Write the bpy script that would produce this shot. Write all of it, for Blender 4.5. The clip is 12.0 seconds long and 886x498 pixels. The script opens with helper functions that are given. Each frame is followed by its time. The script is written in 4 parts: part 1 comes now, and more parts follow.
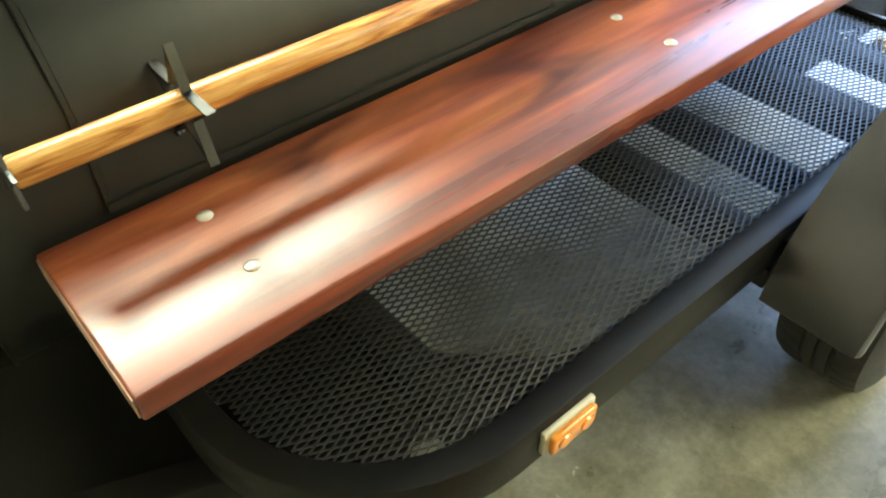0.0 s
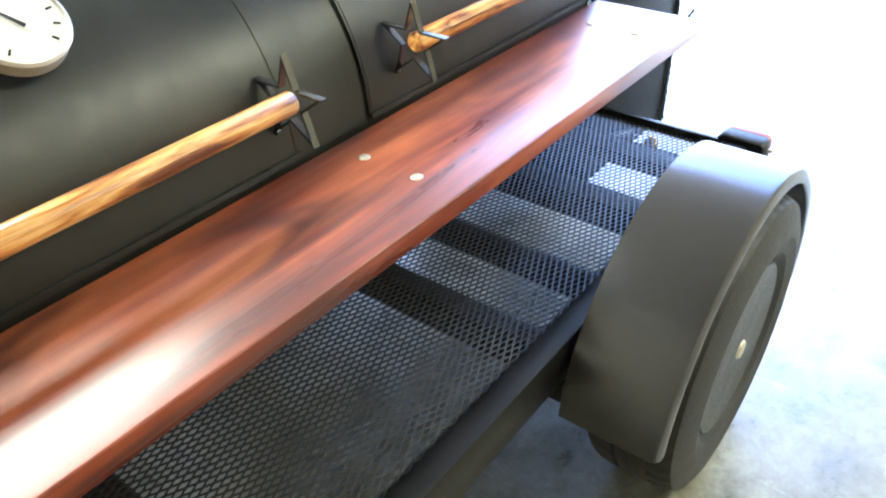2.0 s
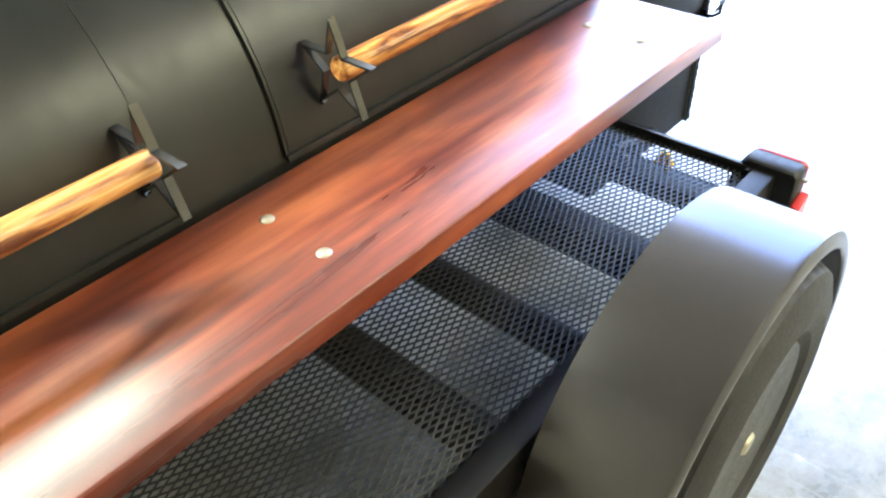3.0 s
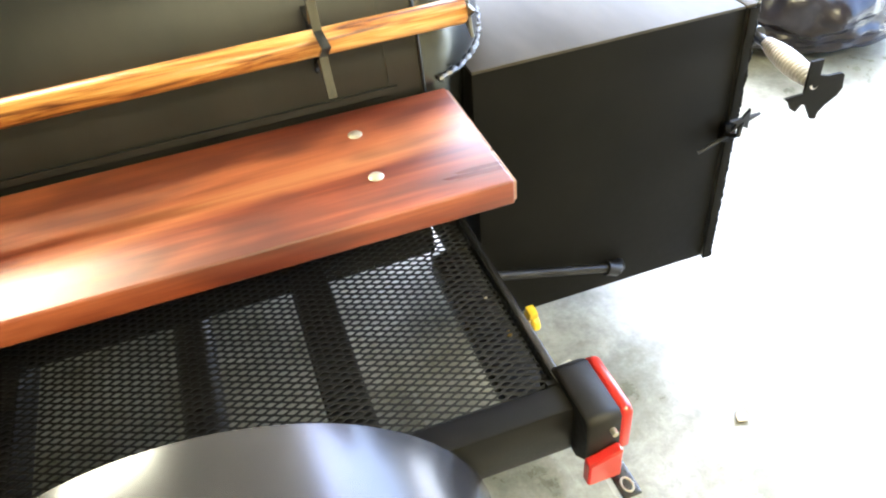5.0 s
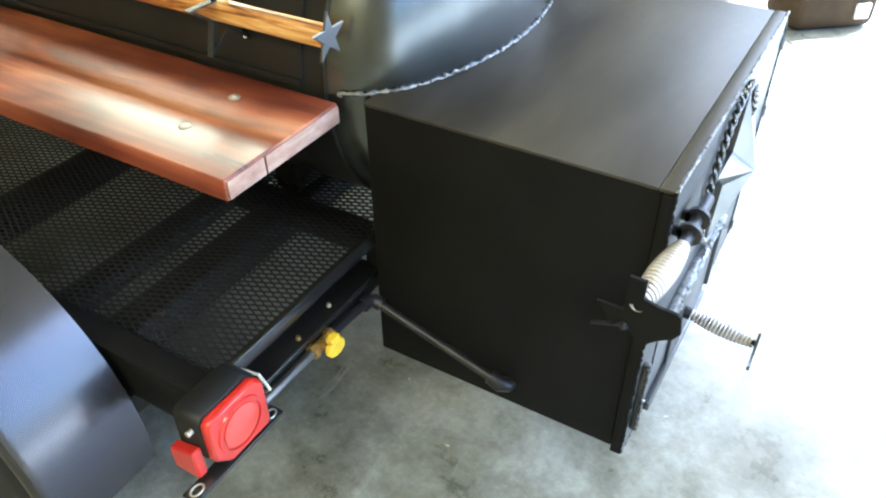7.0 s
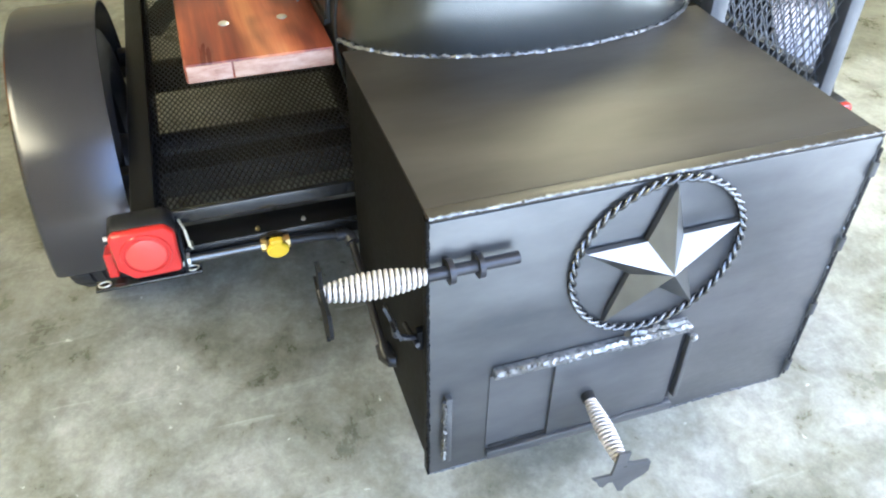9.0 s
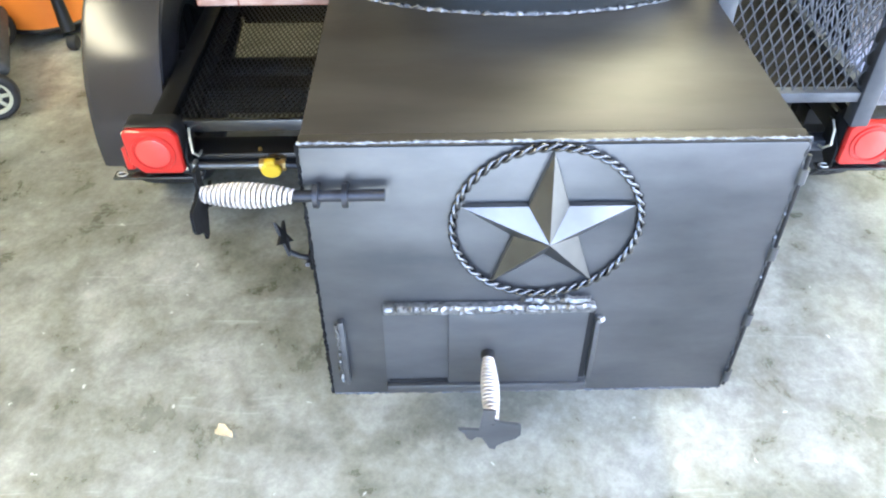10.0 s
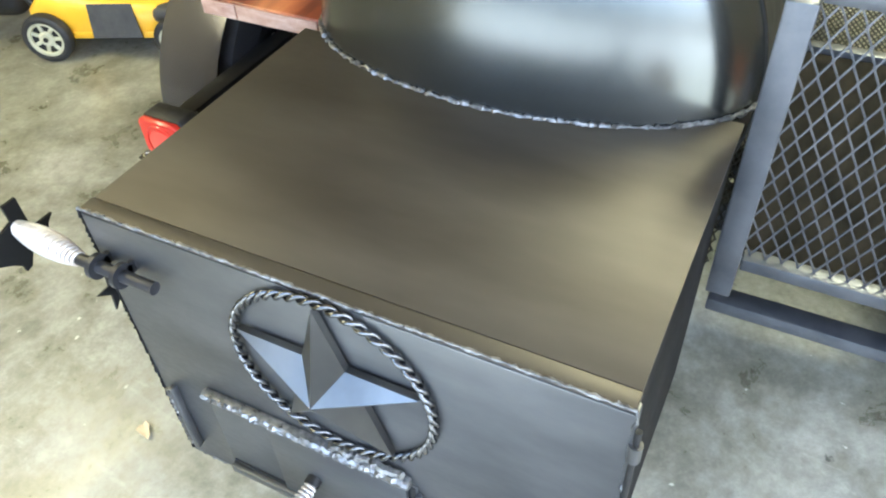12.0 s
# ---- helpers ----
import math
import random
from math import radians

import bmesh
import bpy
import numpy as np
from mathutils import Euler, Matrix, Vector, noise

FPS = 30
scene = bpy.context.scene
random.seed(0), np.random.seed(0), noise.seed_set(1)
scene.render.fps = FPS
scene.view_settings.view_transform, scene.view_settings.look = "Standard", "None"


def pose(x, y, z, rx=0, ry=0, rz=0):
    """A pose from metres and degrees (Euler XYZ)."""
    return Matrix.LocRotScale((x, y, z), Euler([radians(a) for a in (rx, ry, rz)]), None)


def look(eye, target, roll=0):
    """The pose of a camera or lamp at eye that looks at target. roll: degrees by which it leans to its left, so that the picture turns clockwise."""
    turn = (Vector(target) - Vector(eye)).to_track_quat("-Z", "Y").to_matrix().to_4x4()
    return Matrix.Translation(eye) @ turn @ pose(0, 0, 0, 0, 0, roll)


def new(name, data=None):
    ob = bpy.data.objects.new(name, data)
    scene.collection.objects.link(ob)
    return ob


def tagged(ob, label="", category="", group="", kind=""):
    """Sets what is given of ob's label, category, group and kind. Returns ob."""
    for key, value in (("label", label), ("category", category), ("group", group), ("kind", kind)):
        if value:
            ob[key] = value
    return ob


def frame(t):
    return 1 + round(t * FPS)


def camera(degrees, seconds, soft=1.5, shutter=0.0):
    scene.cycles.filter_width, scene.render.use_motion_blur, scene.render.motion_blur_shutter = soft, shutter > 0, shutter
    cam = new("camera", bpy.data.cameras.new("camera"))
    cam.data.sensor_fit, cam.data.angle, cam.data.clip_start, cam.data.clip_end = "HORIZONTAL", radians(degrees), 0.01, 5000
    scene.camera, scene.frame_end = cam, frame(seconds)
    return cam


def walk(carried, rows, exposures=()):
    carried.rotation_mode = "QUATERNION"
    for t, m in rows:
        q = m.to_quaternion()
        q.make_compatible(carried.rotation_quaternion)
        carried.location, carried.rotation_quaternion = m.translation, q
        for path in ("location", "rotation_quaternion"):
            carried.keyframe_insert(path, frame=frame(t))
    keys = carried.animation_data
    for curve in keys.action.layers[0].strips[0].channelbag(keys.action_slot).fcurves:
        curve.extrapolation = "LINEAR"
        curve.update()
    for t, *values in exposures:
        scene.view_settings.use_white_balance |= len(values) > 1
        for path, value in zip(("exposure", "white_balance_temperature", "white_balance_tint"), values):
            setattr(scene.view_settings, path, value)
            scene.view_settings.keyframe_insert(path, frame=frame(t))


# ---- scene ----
cam = camera(60.0, 12.0, 2.1)
PATH = [
    (0, (-2.591, -0.833, 1.434), (-1.663, 0.275, 0.052), -0.9),
    (0.5, (-2.624, -0.83, 1.447), (-1.489, 0.095, 0.085), 1.0),
    (1, (-2.62, -0.843, 1.461), (-1.423, 0.048, 0.13), 0.6),
    (1.5, (-2.522, -0.896, 1.448), (-1.296, 0.095, 0.216), -2.2),
    (2, (-2.392, -0.914, 1.439), (-1.123, 0.102, 0.273), -1.9),
    (2.5, (-2.208, -0.878, 1.422), (-0.956, 0.119, 0.222), -1.6),
    (3, (-2.016, -0.834, 1.424), (-0.884, 0.223, 0.158), -3.0),
    (3.5, (-1.777, -0.903, 1.41), (-0.735, 0.284, 0.183), -3.8),
    (3.7, (-1.67, -0.967, 1.421), (-0.669, 0.227, 0.167), -2.8),
    (5.3, (-0.728, -1.081, 1.402), (-0.482, 0.411, 0.092), -5.2),
    (5.5, (-0.606, -1.103, 1.416), (-0.451, 0.397, 0.102), -3.8),
    (6, (-0.323, -1.045, 1.399), (-0.36, 0.45, 0.07), -0.8),
    (6.5, (-0.106, -0.963, 1.418), (-0.561, 0.493, 0.125), -2.8),
    (7, (0.17, -0.932, 1.419), (-0.63, 0.412, 0.173), -0.5),
    (7.5, (0.401, -0.797, 1.407), (-0.617, 0.417, 0.187), -0.5),
    (7.7, (0.483, -0.734, 1.382), (-0.613, 0.411, 0.162), -0.8),
    (9.5, (0.872, -0.025, 1.454), (-0.622, 0.219, 0.147), 0.9),
    (10, (0.949, 0.199, 1.442), (-0.546, 0.223, 0.113), -0.2),
    (10.5, (0.942, 0.377, 1.442), (-0.503, 0.164, 0.076), -1.8),
    (11, (0.81, 0.515, 1.446), (-0.586, 0.141, 0.064), -1.1),
    (11.5, (0.663, 0.633, 1.448), (-0.692, 0.029, 0.107), -3.5),
    (12, (0.463, 0.812, 1.457), (-0.8, 0.108, 0.076), -3.5),
]
walk(cam, [(t, look(eye, target, roll)) for t, eye, target, roll in PATH],
     exposures=[(0.0, 4.03, 4950, 2), (1.2, 4.03, 4900, 4), (2.0, 4.12, 4570, 11), (2.6, 4.12, 4820, 11), (3.7, 4.13, 4850, 10), (5.3, 3.98, 5350, 7), (6.0, 3.55, 5150, 4), (6.6, 3.39, 4950, 4), (7.7, 3.4, 4800, 4), (9.3, 3.49, 5000, 9), (10.5, 3.5, 4950, 10), (12.0, 3.3, 5250, 4)])

# ---- world and light ----
world = bpy.data.worlds.new("world")
scene.world = world
world.use_nodes = True
wn = world.node_tree
sky = wn.nodes.new("ShaderNodeTexSky")
sky.sky_type = "NISHITA"
sky.sun_disc = False
sky.sun_elevation = radians(60)
sky.sun_rotation = radians(17)
sky.dust_density = 6.0
wn.links.new(sky.outputs["Color"], wn.nodes["Background"].inputs["Color"])
wn.nodes["Background"].inputs["Strength"].default_value = 0.15

sun_data = bpy.data.lights.new("sun", "SUN")
sun_data.energy, sun_data.angle, sun_data.color = 5.0, radians(0.6), (1.0, 0.97, 0.92)
sun = new("sun", sun_data)
sun.matrix_world = look((2.5, 8.0, 14.5), (0, 0, 0))

# ---- materials ----
def clean(m):
    t = m.node_tree
    return t, t.nodes["Principled BSDF"], t.nodes, t.links


def ramp(nodes, stops):
    r = nodes.new("ShaderNodeValToRGB")
    e = r.color_ramp.elements
    while len(e) < len(stops):
        e.new(0.5)
    for el, (p, c) in zip(e, stops):
        el.position, el.color = p, (*c, 1)
    return r


def coords(nodes, links, scale=(1, 1, 1), turn=(0, 0, 0)):
    tc = nodes.new("ShaderNodeTexCoord")
    mp = nodes.new("ShaderNodeMapping")
    mp.inputs["Scale"].default_value = scale
    mp.inputs["Rotation"].default_value = [radians(a) for a in turn]
    links.new(tc.outputs["Object"], mp.inputs["Vector"])
    return mp.outputs["Vector"]


def noise_tex(nodes, links, vec, scale, detail=6, rough=0.55, distortion=0.0):
    n = nodes.new("ShaderNodeTexNoise")
    n.inputs["Scale"].default_value = scale
    n.inputs["Detail"].default_value = detail
    n.inputs["Roughness"].default_value = rough
    n.inputs["Distortion"].default_value = distortion
    links.new(vec, n.inputs["Vector"])
    return n.outputs["Fac"]


def surface(name, dark, light, rough=0.5, metal=0.0, scale=6.0, fine=90.0, bump=0.15, spread=0.12, stretch=(1, 1, 1), coat=0.0, spec=0.5):
    """A surface whose colour wanders between two tones, with fine grain in relief and gloss."""
    m = bpy.data.materials.new(name)
    m.use_nodes = True
    t, b, n, l = clean(m)
    v = coords(n, l, stretch)
    big = noise_tex(n, l, v, scale)
    small = noise_tex(n, l, v, fine, 4)
    r = ramp(n, [(0.3, dark), (0.7, light)])
    l.new(big, r.inputs["Fac"])
    l.new(r.outputs["Color"], b.inputs["Base Color"])
    mr = n.new("ShaderNodeMapRange")
    mr.inputs["From Min"].default_value, mr.inputs["From Max"].default_value = 0.3, 0.7
    mr.inputs["To Min"].default_value, mr.inputs["To Max"].default_value = max(0.02, rough - spread), min(1, rough + spread)
    mix = n.new("ShaderNodeMath")
    mix.operation = "ADD"
    half = n.new("ShaderNodeMath")
    half.operation = "MULTIPLY"
    half.inputs[1].default_value = 0.5
    l.new(big, mix.inputs[0])
    l.new(small, mix.inputs[1])
    l.new(mix.outputs[0], half.inputs[0])
    l.new(half.outputs[0], mr.inputs["Value"])
    l.new(mr.outputs["Result"], b.inputs["Roughness"])
    if bump:
        bp = n.new("ShaderNodeBump")
        bp.inputs["Strength"].default_value, bp.inputs["Distance"].default_value = bump, 0.002
        l.new(small, bp.inputs["Height"])
        l.new(bp.outputs["Normal"], b.inputs["Normal"])
    b.inputs["Metallic"].default_value = metal
    b.inputs["Specular IOR Level"].default_value = spec
    b.inputs["Coat Weight"].default_value = coat
    b.inputs["Coat Roughness"].default_value = 0.12
    return m


def wood(name, tones, grain=(1.2, 14, 14), rough=0.3, coat=0.5, coat_rough=0.25, blotch=None, coat_ior=1.5, lines_share=0.35):
    """Stained and varnished timber with its grain along x; blotch is the tone of the stain's deeper patches."""
    m = bpy.data.materials.new(name)
    m.use_nodes = True
    t, b, n, l = clean(m)
    v = coords(n, l, grain)
    broad = noise_tex(n, l, v, 1.0, 5, 0.55, 1.1)
    v2 = coords(n, l, (grain[0] * 2.0, grain[1] * 8, grain[2] * 8))
    lines = noise_tex(n, l, v2, 1.0, 6, 0.65, 0.3)
    add = n.new("ShaderNodeMath")
    add.operation = "MULTIPLY_ADD"
    add.inputs[1].default_value = lines_share
    l.new(lines, add.inputs[0])
    l.new(broad, add.inputs[2])
    r = ramp(n, tones)
    l.new(add.outputs[0], r.inputs["Fac"])
    colour = r.outputs["Color"]
    if blotch:
        pools = noise_tex(n, l, coords(n, l, (3.0, 9, 9)), 1.0, 2, 0.5, 0.8)
        pr = ramp(n, [(0.48, (0, 0, 0)), (0.72, (0.9, 0.9, 0.9))])
        l.new(pools, pr.inputs["Fac"])
        mx = n.new("ShaderNodeMix")
        mx.data_type, mx.blend_type = "RGBA", "MIX"
        l.new(pr.outputs["Color"], mx.inputs["Factor"])
        l.new(colour, mx.inputs[6])
        mx.inputs[7].default_value = (*blotch, 1)
        colour = mx.outputs[2]
        sheen = n.new("ShaderNodeMapRange")
        sheen.inputs["From Min"].default_value, sheen.inputs["From Max"].default_value = 0.35, 0.65
        sheen.inputs["To Min"].default_value, sheen.inputs["To Max"].default_value = coat_rough - 0.04, coat_rough + 0.08
        l.new(broad, sheen.inputs["Value"])
        l.new(sheen.outputs["Result"], b.inputs["Coat Roughness"])
    l.new(colour, b.inputs["Base Color"])
    bp = n.new("ShaderNodeBump")
    bp.inputs["Strength"].default_value, bp.inputs["Distance"].default_value = 0.08, 0.002
    l.new(lines, bp.inputs["Height"])
    l.new(bp.outputs["Normal"], b.inputs["Normal"])
    b.inputs["Roughness"].default_value = rough
    b.inputs["Specular IOR Level"].default_value = 0.25
    b.inputs["Coat Weight"].default_value = coat
    b.inputs["Coat Roughness"].default_value = coat_rough
    b.inputs["Coat IOR"].default_value = coat_ior
    return m


def mixed(n, l, fac, a, b_, how="MIX"):
    x = n.new("ShaderNodeMix")
    x.data_type, x.blend_type = "RGBA", how
    if isinstance(fac, float):
        x.inputs["Factor"].default_value = fac
    else:
        l.new(fac, x.inputs["Factor"])
    for k, c in ((6, a), (7, b_)):
        if isinstance(c, tuple):
            x.inputs[k].default_value = (*c, 1)
        else:
            l.new(c, x.inputs[k])
    return x.outputs[2]


def concrete(name, tones, pale, stain, rough=(0.22, 0.55)):
    """Worn, sealed slab: broad clouds, crisp pale patches, dark stains, chips and scuffs."""
    m = bpy.data.materials.new(name)
    m.use_nodes = True
    t, b, n, l = clean(m)
    v = coords(n, l)
    cloud = noise_tex(n, l, v, 2.3, 9, 0.7, 0.15)
    r = ramp(n, tones)
    l.new(cloud, r.inputs["Fac"])
    patch = noise_tex(n, l, v, 4.6, 14, 0.73, 0.25)
    pr = ramp(n, [(0.42, (0, 0, 0)), (0.52, (0.3, 0.3, 0.3)), (0.6, (0.5, 0.5, 0.5)), (0.7, (0.8, 0.8, 0.8))])
    l.new(patch, pr.inputs["Fac"])
    c = mixed(n, l, pr.outputs["Color"], r.outputs["Color"], pale)
    dirt = noise_tex(n, l, coords(n, l, (1, 1, 1), (0, 0, 37)), 3.6, 12, 0.74, 0.15)
    dr = ramp(n, [(0.46, (0, 0, 0)), (0.7, (0.8, 0.8, 0.8))])
    l.new(dirt, dr.inputs["Fac"])
    c = mixed(n, l, dr.outputs["Color"], c, stain)
    scuff = noise_tex(n, l, coords(n, l, (26, 3.0, 1), (0, 0, 28)), 1.0, 4, 0.6, 0.8)
    sr = ramp(n, [(0.64, (0, 0, 0)), (0.74, (0.3, 0.3, 0.3))])
    l.new(scuff, sr.inputs["Fac"])
    c = mixed(n, l, sr.outputs["Color"], c, tuple(min(0.9, k * 1.25) for k in pale))
    wob = n.new("ShaderNodeTexNoise")
    wob.inputs["Scale"].default_value, wob.inputs["Detail"].default_value = 38, 4
    l.new(v, wob.inputs["Vector"])
    bend = n.new("ShaderNodeVectorMath")
    bend.operation = "MULTIPLY_ADD"
    bend.inputs[1].default_value = (0.045, 0.045, 0.0)
    l.new(wob.outputs["Color"], bend.inputs[0])
    l.new(v, bend.inputs[2])
    warped = bend.outputs["Vector"]
    for scale, a, z, tone in ((7.0, 0.03, 0.06, tuple(k * 0.55 for k in stain)), (17.0, 0.05, 0.09, tuple(min(0.9, k * 1.35) for k in pale))):
        spots = n.new("ShaderNodeTexVoronoi")
        spots.inputs["Scale"].default_value = scale
        l.new(warped, spots.inputs["Vector"])
        q = ramp(n, [(a, (0.9, 0.9, 0.9)), (z, (0, 0, 0))])
        l.new(spots.outputs["Distance"], q.inputs["Fac"])
        few = n.new("ShaderNodeMath")
        few.operation = "GREATER_THAN"
        few.inputs[1].default_value = 0.72
        sep = n.new("ShaderNodeSeparateColor")
        l.new(spots.outputs["Color"], sep.inputs["Color"])
        l.new(sep.outputs[0], few.inputs[0])
        f = n.new("ShaderNodeMath")
        f.operation = "MULTIPLY"
        l.new(few.outputs[0], f.inputs[0])
        l.new(q.outputs["Color"], f.inputs[1])
        c = mixed(n, l, f.outputs[0], c, tone)
    wide = noise_tex(n, l, coords(n, l, (1, 1, 1), (0, 0, 61)), 0.9, 3, 0.5, 0.3)
    wr = ramp(n, [(0.36, (0.68, 0.68, 0.66)), (0.64, (1, 1, 1))])
    l.new(wide, wr.inputs["Fac"])
    c = mixed(n, l, 1.0, c, wr.outputs["Color"], "MULTIPLY")
    speck = noise_tex(n, l, coords(n, l, (1, 1, 1), (0, 0, 15)), 21, 8, 0.72, 0.4)
    kr = ramp(n, [(0.36, (0.82, 0.82, 0.81)), (0.5, (0.97, 0.97, 0.97)), (0.64, (1.1, 1.1, 1.11))])
    l.new(speck, kr.inputs["Fac"])
    c = mixed(n, l, 1.0, c, kr.outputs["Color"], "MULTIPLY")
    fine = noise_tex(n, l, v, 60, 6, 0.7)
    fr = ramp(n, [(0.3, (0.78, 0.78, 0.78)), (0.7, (1, 1, 1))])
    l.new(fine, fr.inputs["Fac"])
    c = mixed(n, l, 1.0, c, fr.outputs["Color"], "MULTIPLY")
    l.new(c, b.inputs["Base Color"])
    b.inputs["Specular IOR Level"].default_value = 0.8
    mr = n.new("ShaderNodeMapRange")
    mr.inputs["From Min"].default_value, mr.inputs["From Max"].default_value = 0.35, 0.65
    mr.inputs["To Min"].default_value, mr.inputs["To Max"].default_value = rough
    l.new(patch, mr.inputs["Value"])
    l.new(mr.outputs["Result"], b.inputs["Roughness"])
    bp = n.new("ShaderNodeBump")
    bp.inputs["Strength"].default_value, bp.inputs["Distance"].default_value = 0.12, 0.003
    l.new(patch, bp.inputs["Height"])
    l.new(bp.outputs["Normal"], b.inputs["Normal"])
    return m


def lens(name, colour, rough=0.12):
    m = surface(name, colour, [c * 1.12 for c in colour], rough, 0, 12, 60, 0.0, 0.01, coat=0.6)
    return m


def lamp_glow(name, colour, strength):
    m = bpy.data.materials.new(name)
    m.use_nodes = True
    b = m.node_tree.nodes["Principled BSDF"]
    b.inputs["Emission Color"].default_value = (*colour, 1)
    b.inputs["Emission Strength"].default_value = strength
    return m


PAINT = surface("oiled_black_steel", (0.092, 0.097, 0.093), (0.134, 0.14, 0.134), 0.26, 0.9, 4, 60, 0.0, 0.012)
LIDPAINT = surface("flat_lid_paint", (0.017, 0.019, 0.018), (0.029, 0.0295, 0.0275), 0.4, 0.4, 5, 46, 0.012, 0.09, (1.6, 0.6, 0.6), spec=0.55)
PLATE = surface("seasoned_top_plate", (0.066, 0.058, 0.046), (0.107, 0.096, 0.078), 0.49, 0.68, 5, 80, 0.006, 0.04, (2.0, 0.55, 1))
# Box steel darkened to carry the sides' shade; also true black parts.
SHADED_BLACK = surface("black_and_shaded_steel", (0.006, 0.006, 0.0058), (0.011, 0.0108, 0.0103), 0.6, 0.0, 5, 80, 0.02, 0.06, spec=0.1)
DOOR = surface("satin_dark_steel", (0.09, 0.094, 0.098), (0.165, 0.166, 0.166), 0.41, 0.8, 5, 70, 0.012, 0.07, (1, 0.7, 1.8))
FRAME = surface("frame_black_paint", (0.006, 0.006, 0.006), (0.0115, 0.0115, 0.011), 0.46, 0, 8, 160, 0.05, 0.08, spec=0.26)
MESHPAINT = surface("deck_mesh_paint", (0.007, 0.0073, 0.008), (0.015, 0.0155, 0.017), 0.36, 0.1, 3, 120, 0.0, 0.06, spec=0.45)
# Near-black brown tone for floor in shade below the rack.
FLOOR_SHADE = surface("shaded_floor_sheet", (0.005, 0.0045, 0.004), (0.026, 0.022, 0.017), 0.85, 0.0, 9, 90, 0.3, 0.1, (1, 2.5, 1), spec=0.08)
STRIP = surface("black_flat_bar", (0.07, 0.07, 0.069), (0.13, 0.13, 0.127), 0.27, 0.85, 5, 60, 0.0, 0.006)
STARSTEEL = surface("brushed_star_steel", (0.13, 0.13, 0.125), (0.225, 0.225, 0.215), 0.33, 0.95, 6, 60, 0.004, 0.008)
WELD = surface("bright_weld", (0.12, 0.12, 0.12), (0.36, 0.36, 0.35), 0.34, 0.8, 90, 320, 0.6, 0.12)
CHROME = surface("nickel_wire", (0.5, 0.46, 0.42), (0.68, 0.63, 0.58), 0.33, 0.5, 30, 300, 0.05, 0.04)
GALV = surface("zinc_bolt", (0.5, 0.47, 0.38), (0.72, 0.68, 0.56), 0.4, 0.7, 60, 300, 0.1, 0.1)
PIPE = surface("black_iron_pipe", (0.018, 0.018, 0.02), (0.04, 0.04, 0.044), 0.36, 0.4, 20, 200, 0.1, 0.08)
BRASS = surface("brass", (0.5, 0.34, 0.1), (0.66, 0.47, 0.17), 0.32, 0.85, 30, 250, 0.1, 0.1)
YELLOW = surface("yellow_plastic", (0.75, 0.5, 0.01), (0.85, 0.6, 0.02), 0.4, 0, 20, 200, 0.05, 0.05)
RED_LENS = lens("red_lens", (0.5, 0.02, 0.012), 0.28)
BRIGHT_LENS = lens("bright_red_lens", (0.64, 0.06, 0.04), 0.34)
AMBER_LENS = lens("amber_lens", (0.8, 0.3, 0.015))
PALE_PLASTIC = surface("pale_plastic", (0.6, 0.56, 0.4), (0.72, 0.68, 0.52), 0.45)
RUBBER = surface("tyre_rubber", (0.012, 0.012, 0.013), (0.025, 0.025, 0.026), 0.6, 0, 18, 160, 0.3, 0.12)
RIM = surface("painted_rim", (0.02, 0.02, 0.022), (0.04, 0.04, 0.042), 0.4, 0.3, 10, 120, 0.1)
FENDER = surface("fender_paint", (0.075, 0.0735, 0.08), (0.1, 0.098, 0.106), 0.24, 0.75, 3, 60, 0.0, 0.012)
SHELFWOOD = wood("red_stained_plank", [(0.48, (0.07, 0.011, 0.006)), (0.6, (0.222, 0.046, 0.015)), (0.72, (0.42, 0.122, 0.036)), (0.86, (0.6, 0.26, 0.09))], (0.9, 6, 6), 0.55, 1.0, 0.31, (0.06, 0.009, 0.006), 1.5, 0.3)
RODWOOD = wood("golden_stained_rod", [(0.5, (0.1, 0.03, 0.008)), (0.58, (0.32, 0.115, 0.02)), (0.68, (0.56, 0.265, 0.05)), (0.82, (0.75, 0.46, 0.15))], (5, 60, 60), 0.45, 0.6, 0.25)
CUTEND = wood("pale_plank_end", [(0.38, (0.2, 0.1, 0.07)), (0.6, (0.36, 0.22, 0.16)), (0.9, (0.5, 0.36, 0.28))], (60, 12, 40), 0.6, 0.0)
SLAB = concrete("sealed_slab", [(0.3, (0.19, 0.186, 0.128)), (0.5, (0.30, 0.294, 0.222)), (0.68, (0.42, 0.413, 0.335))], (0.6, 0.594, 0.52), (0.105, 0.102, 0.07), (0.24, 0.44))
DRIVE = concrete("driveway", [(0.3, (0.42, 0.41, 0.385)), (0.7, (0.54, 0.53, 0.5))], (0.58, 0.57, 0.54), (0.4, 0.39, 0.365), (0.6, 0.85))
WALLBOARD = surface("yellowed_board", (0.3, 0.26, 0.14), (0.4, 0.345, 0.2), 0.7, 0, 1.2, 40, 0.2)
ROOFMAT = surface("timber_roof", (0.2, 0.165, 0.095), (0.29, 0.245, 0.15), 0.75, 0, 1.5, 40, 0.2, stretch=(1, 6, 1))
BAG = surface("black_bag_plastic", (0.013, 0.011, 0.015), (0.03, 0.026, 0.034), 0.2, 0, 8, 26, 0.55, 0.08, spec=0.4)
CARD = surface("cardboard", (0.3, 0.2, 0.11), (0.42, 0.3, 0.18), 0.8, 0, 5, 80, 0.2)
CANVAS = surface("tan_canvas", (0.034, 0.021, 0.011), (0.06, 0.039, 0.02), 0.85, 0, 9, 140, 0.3, 0.06, spec=0.2)
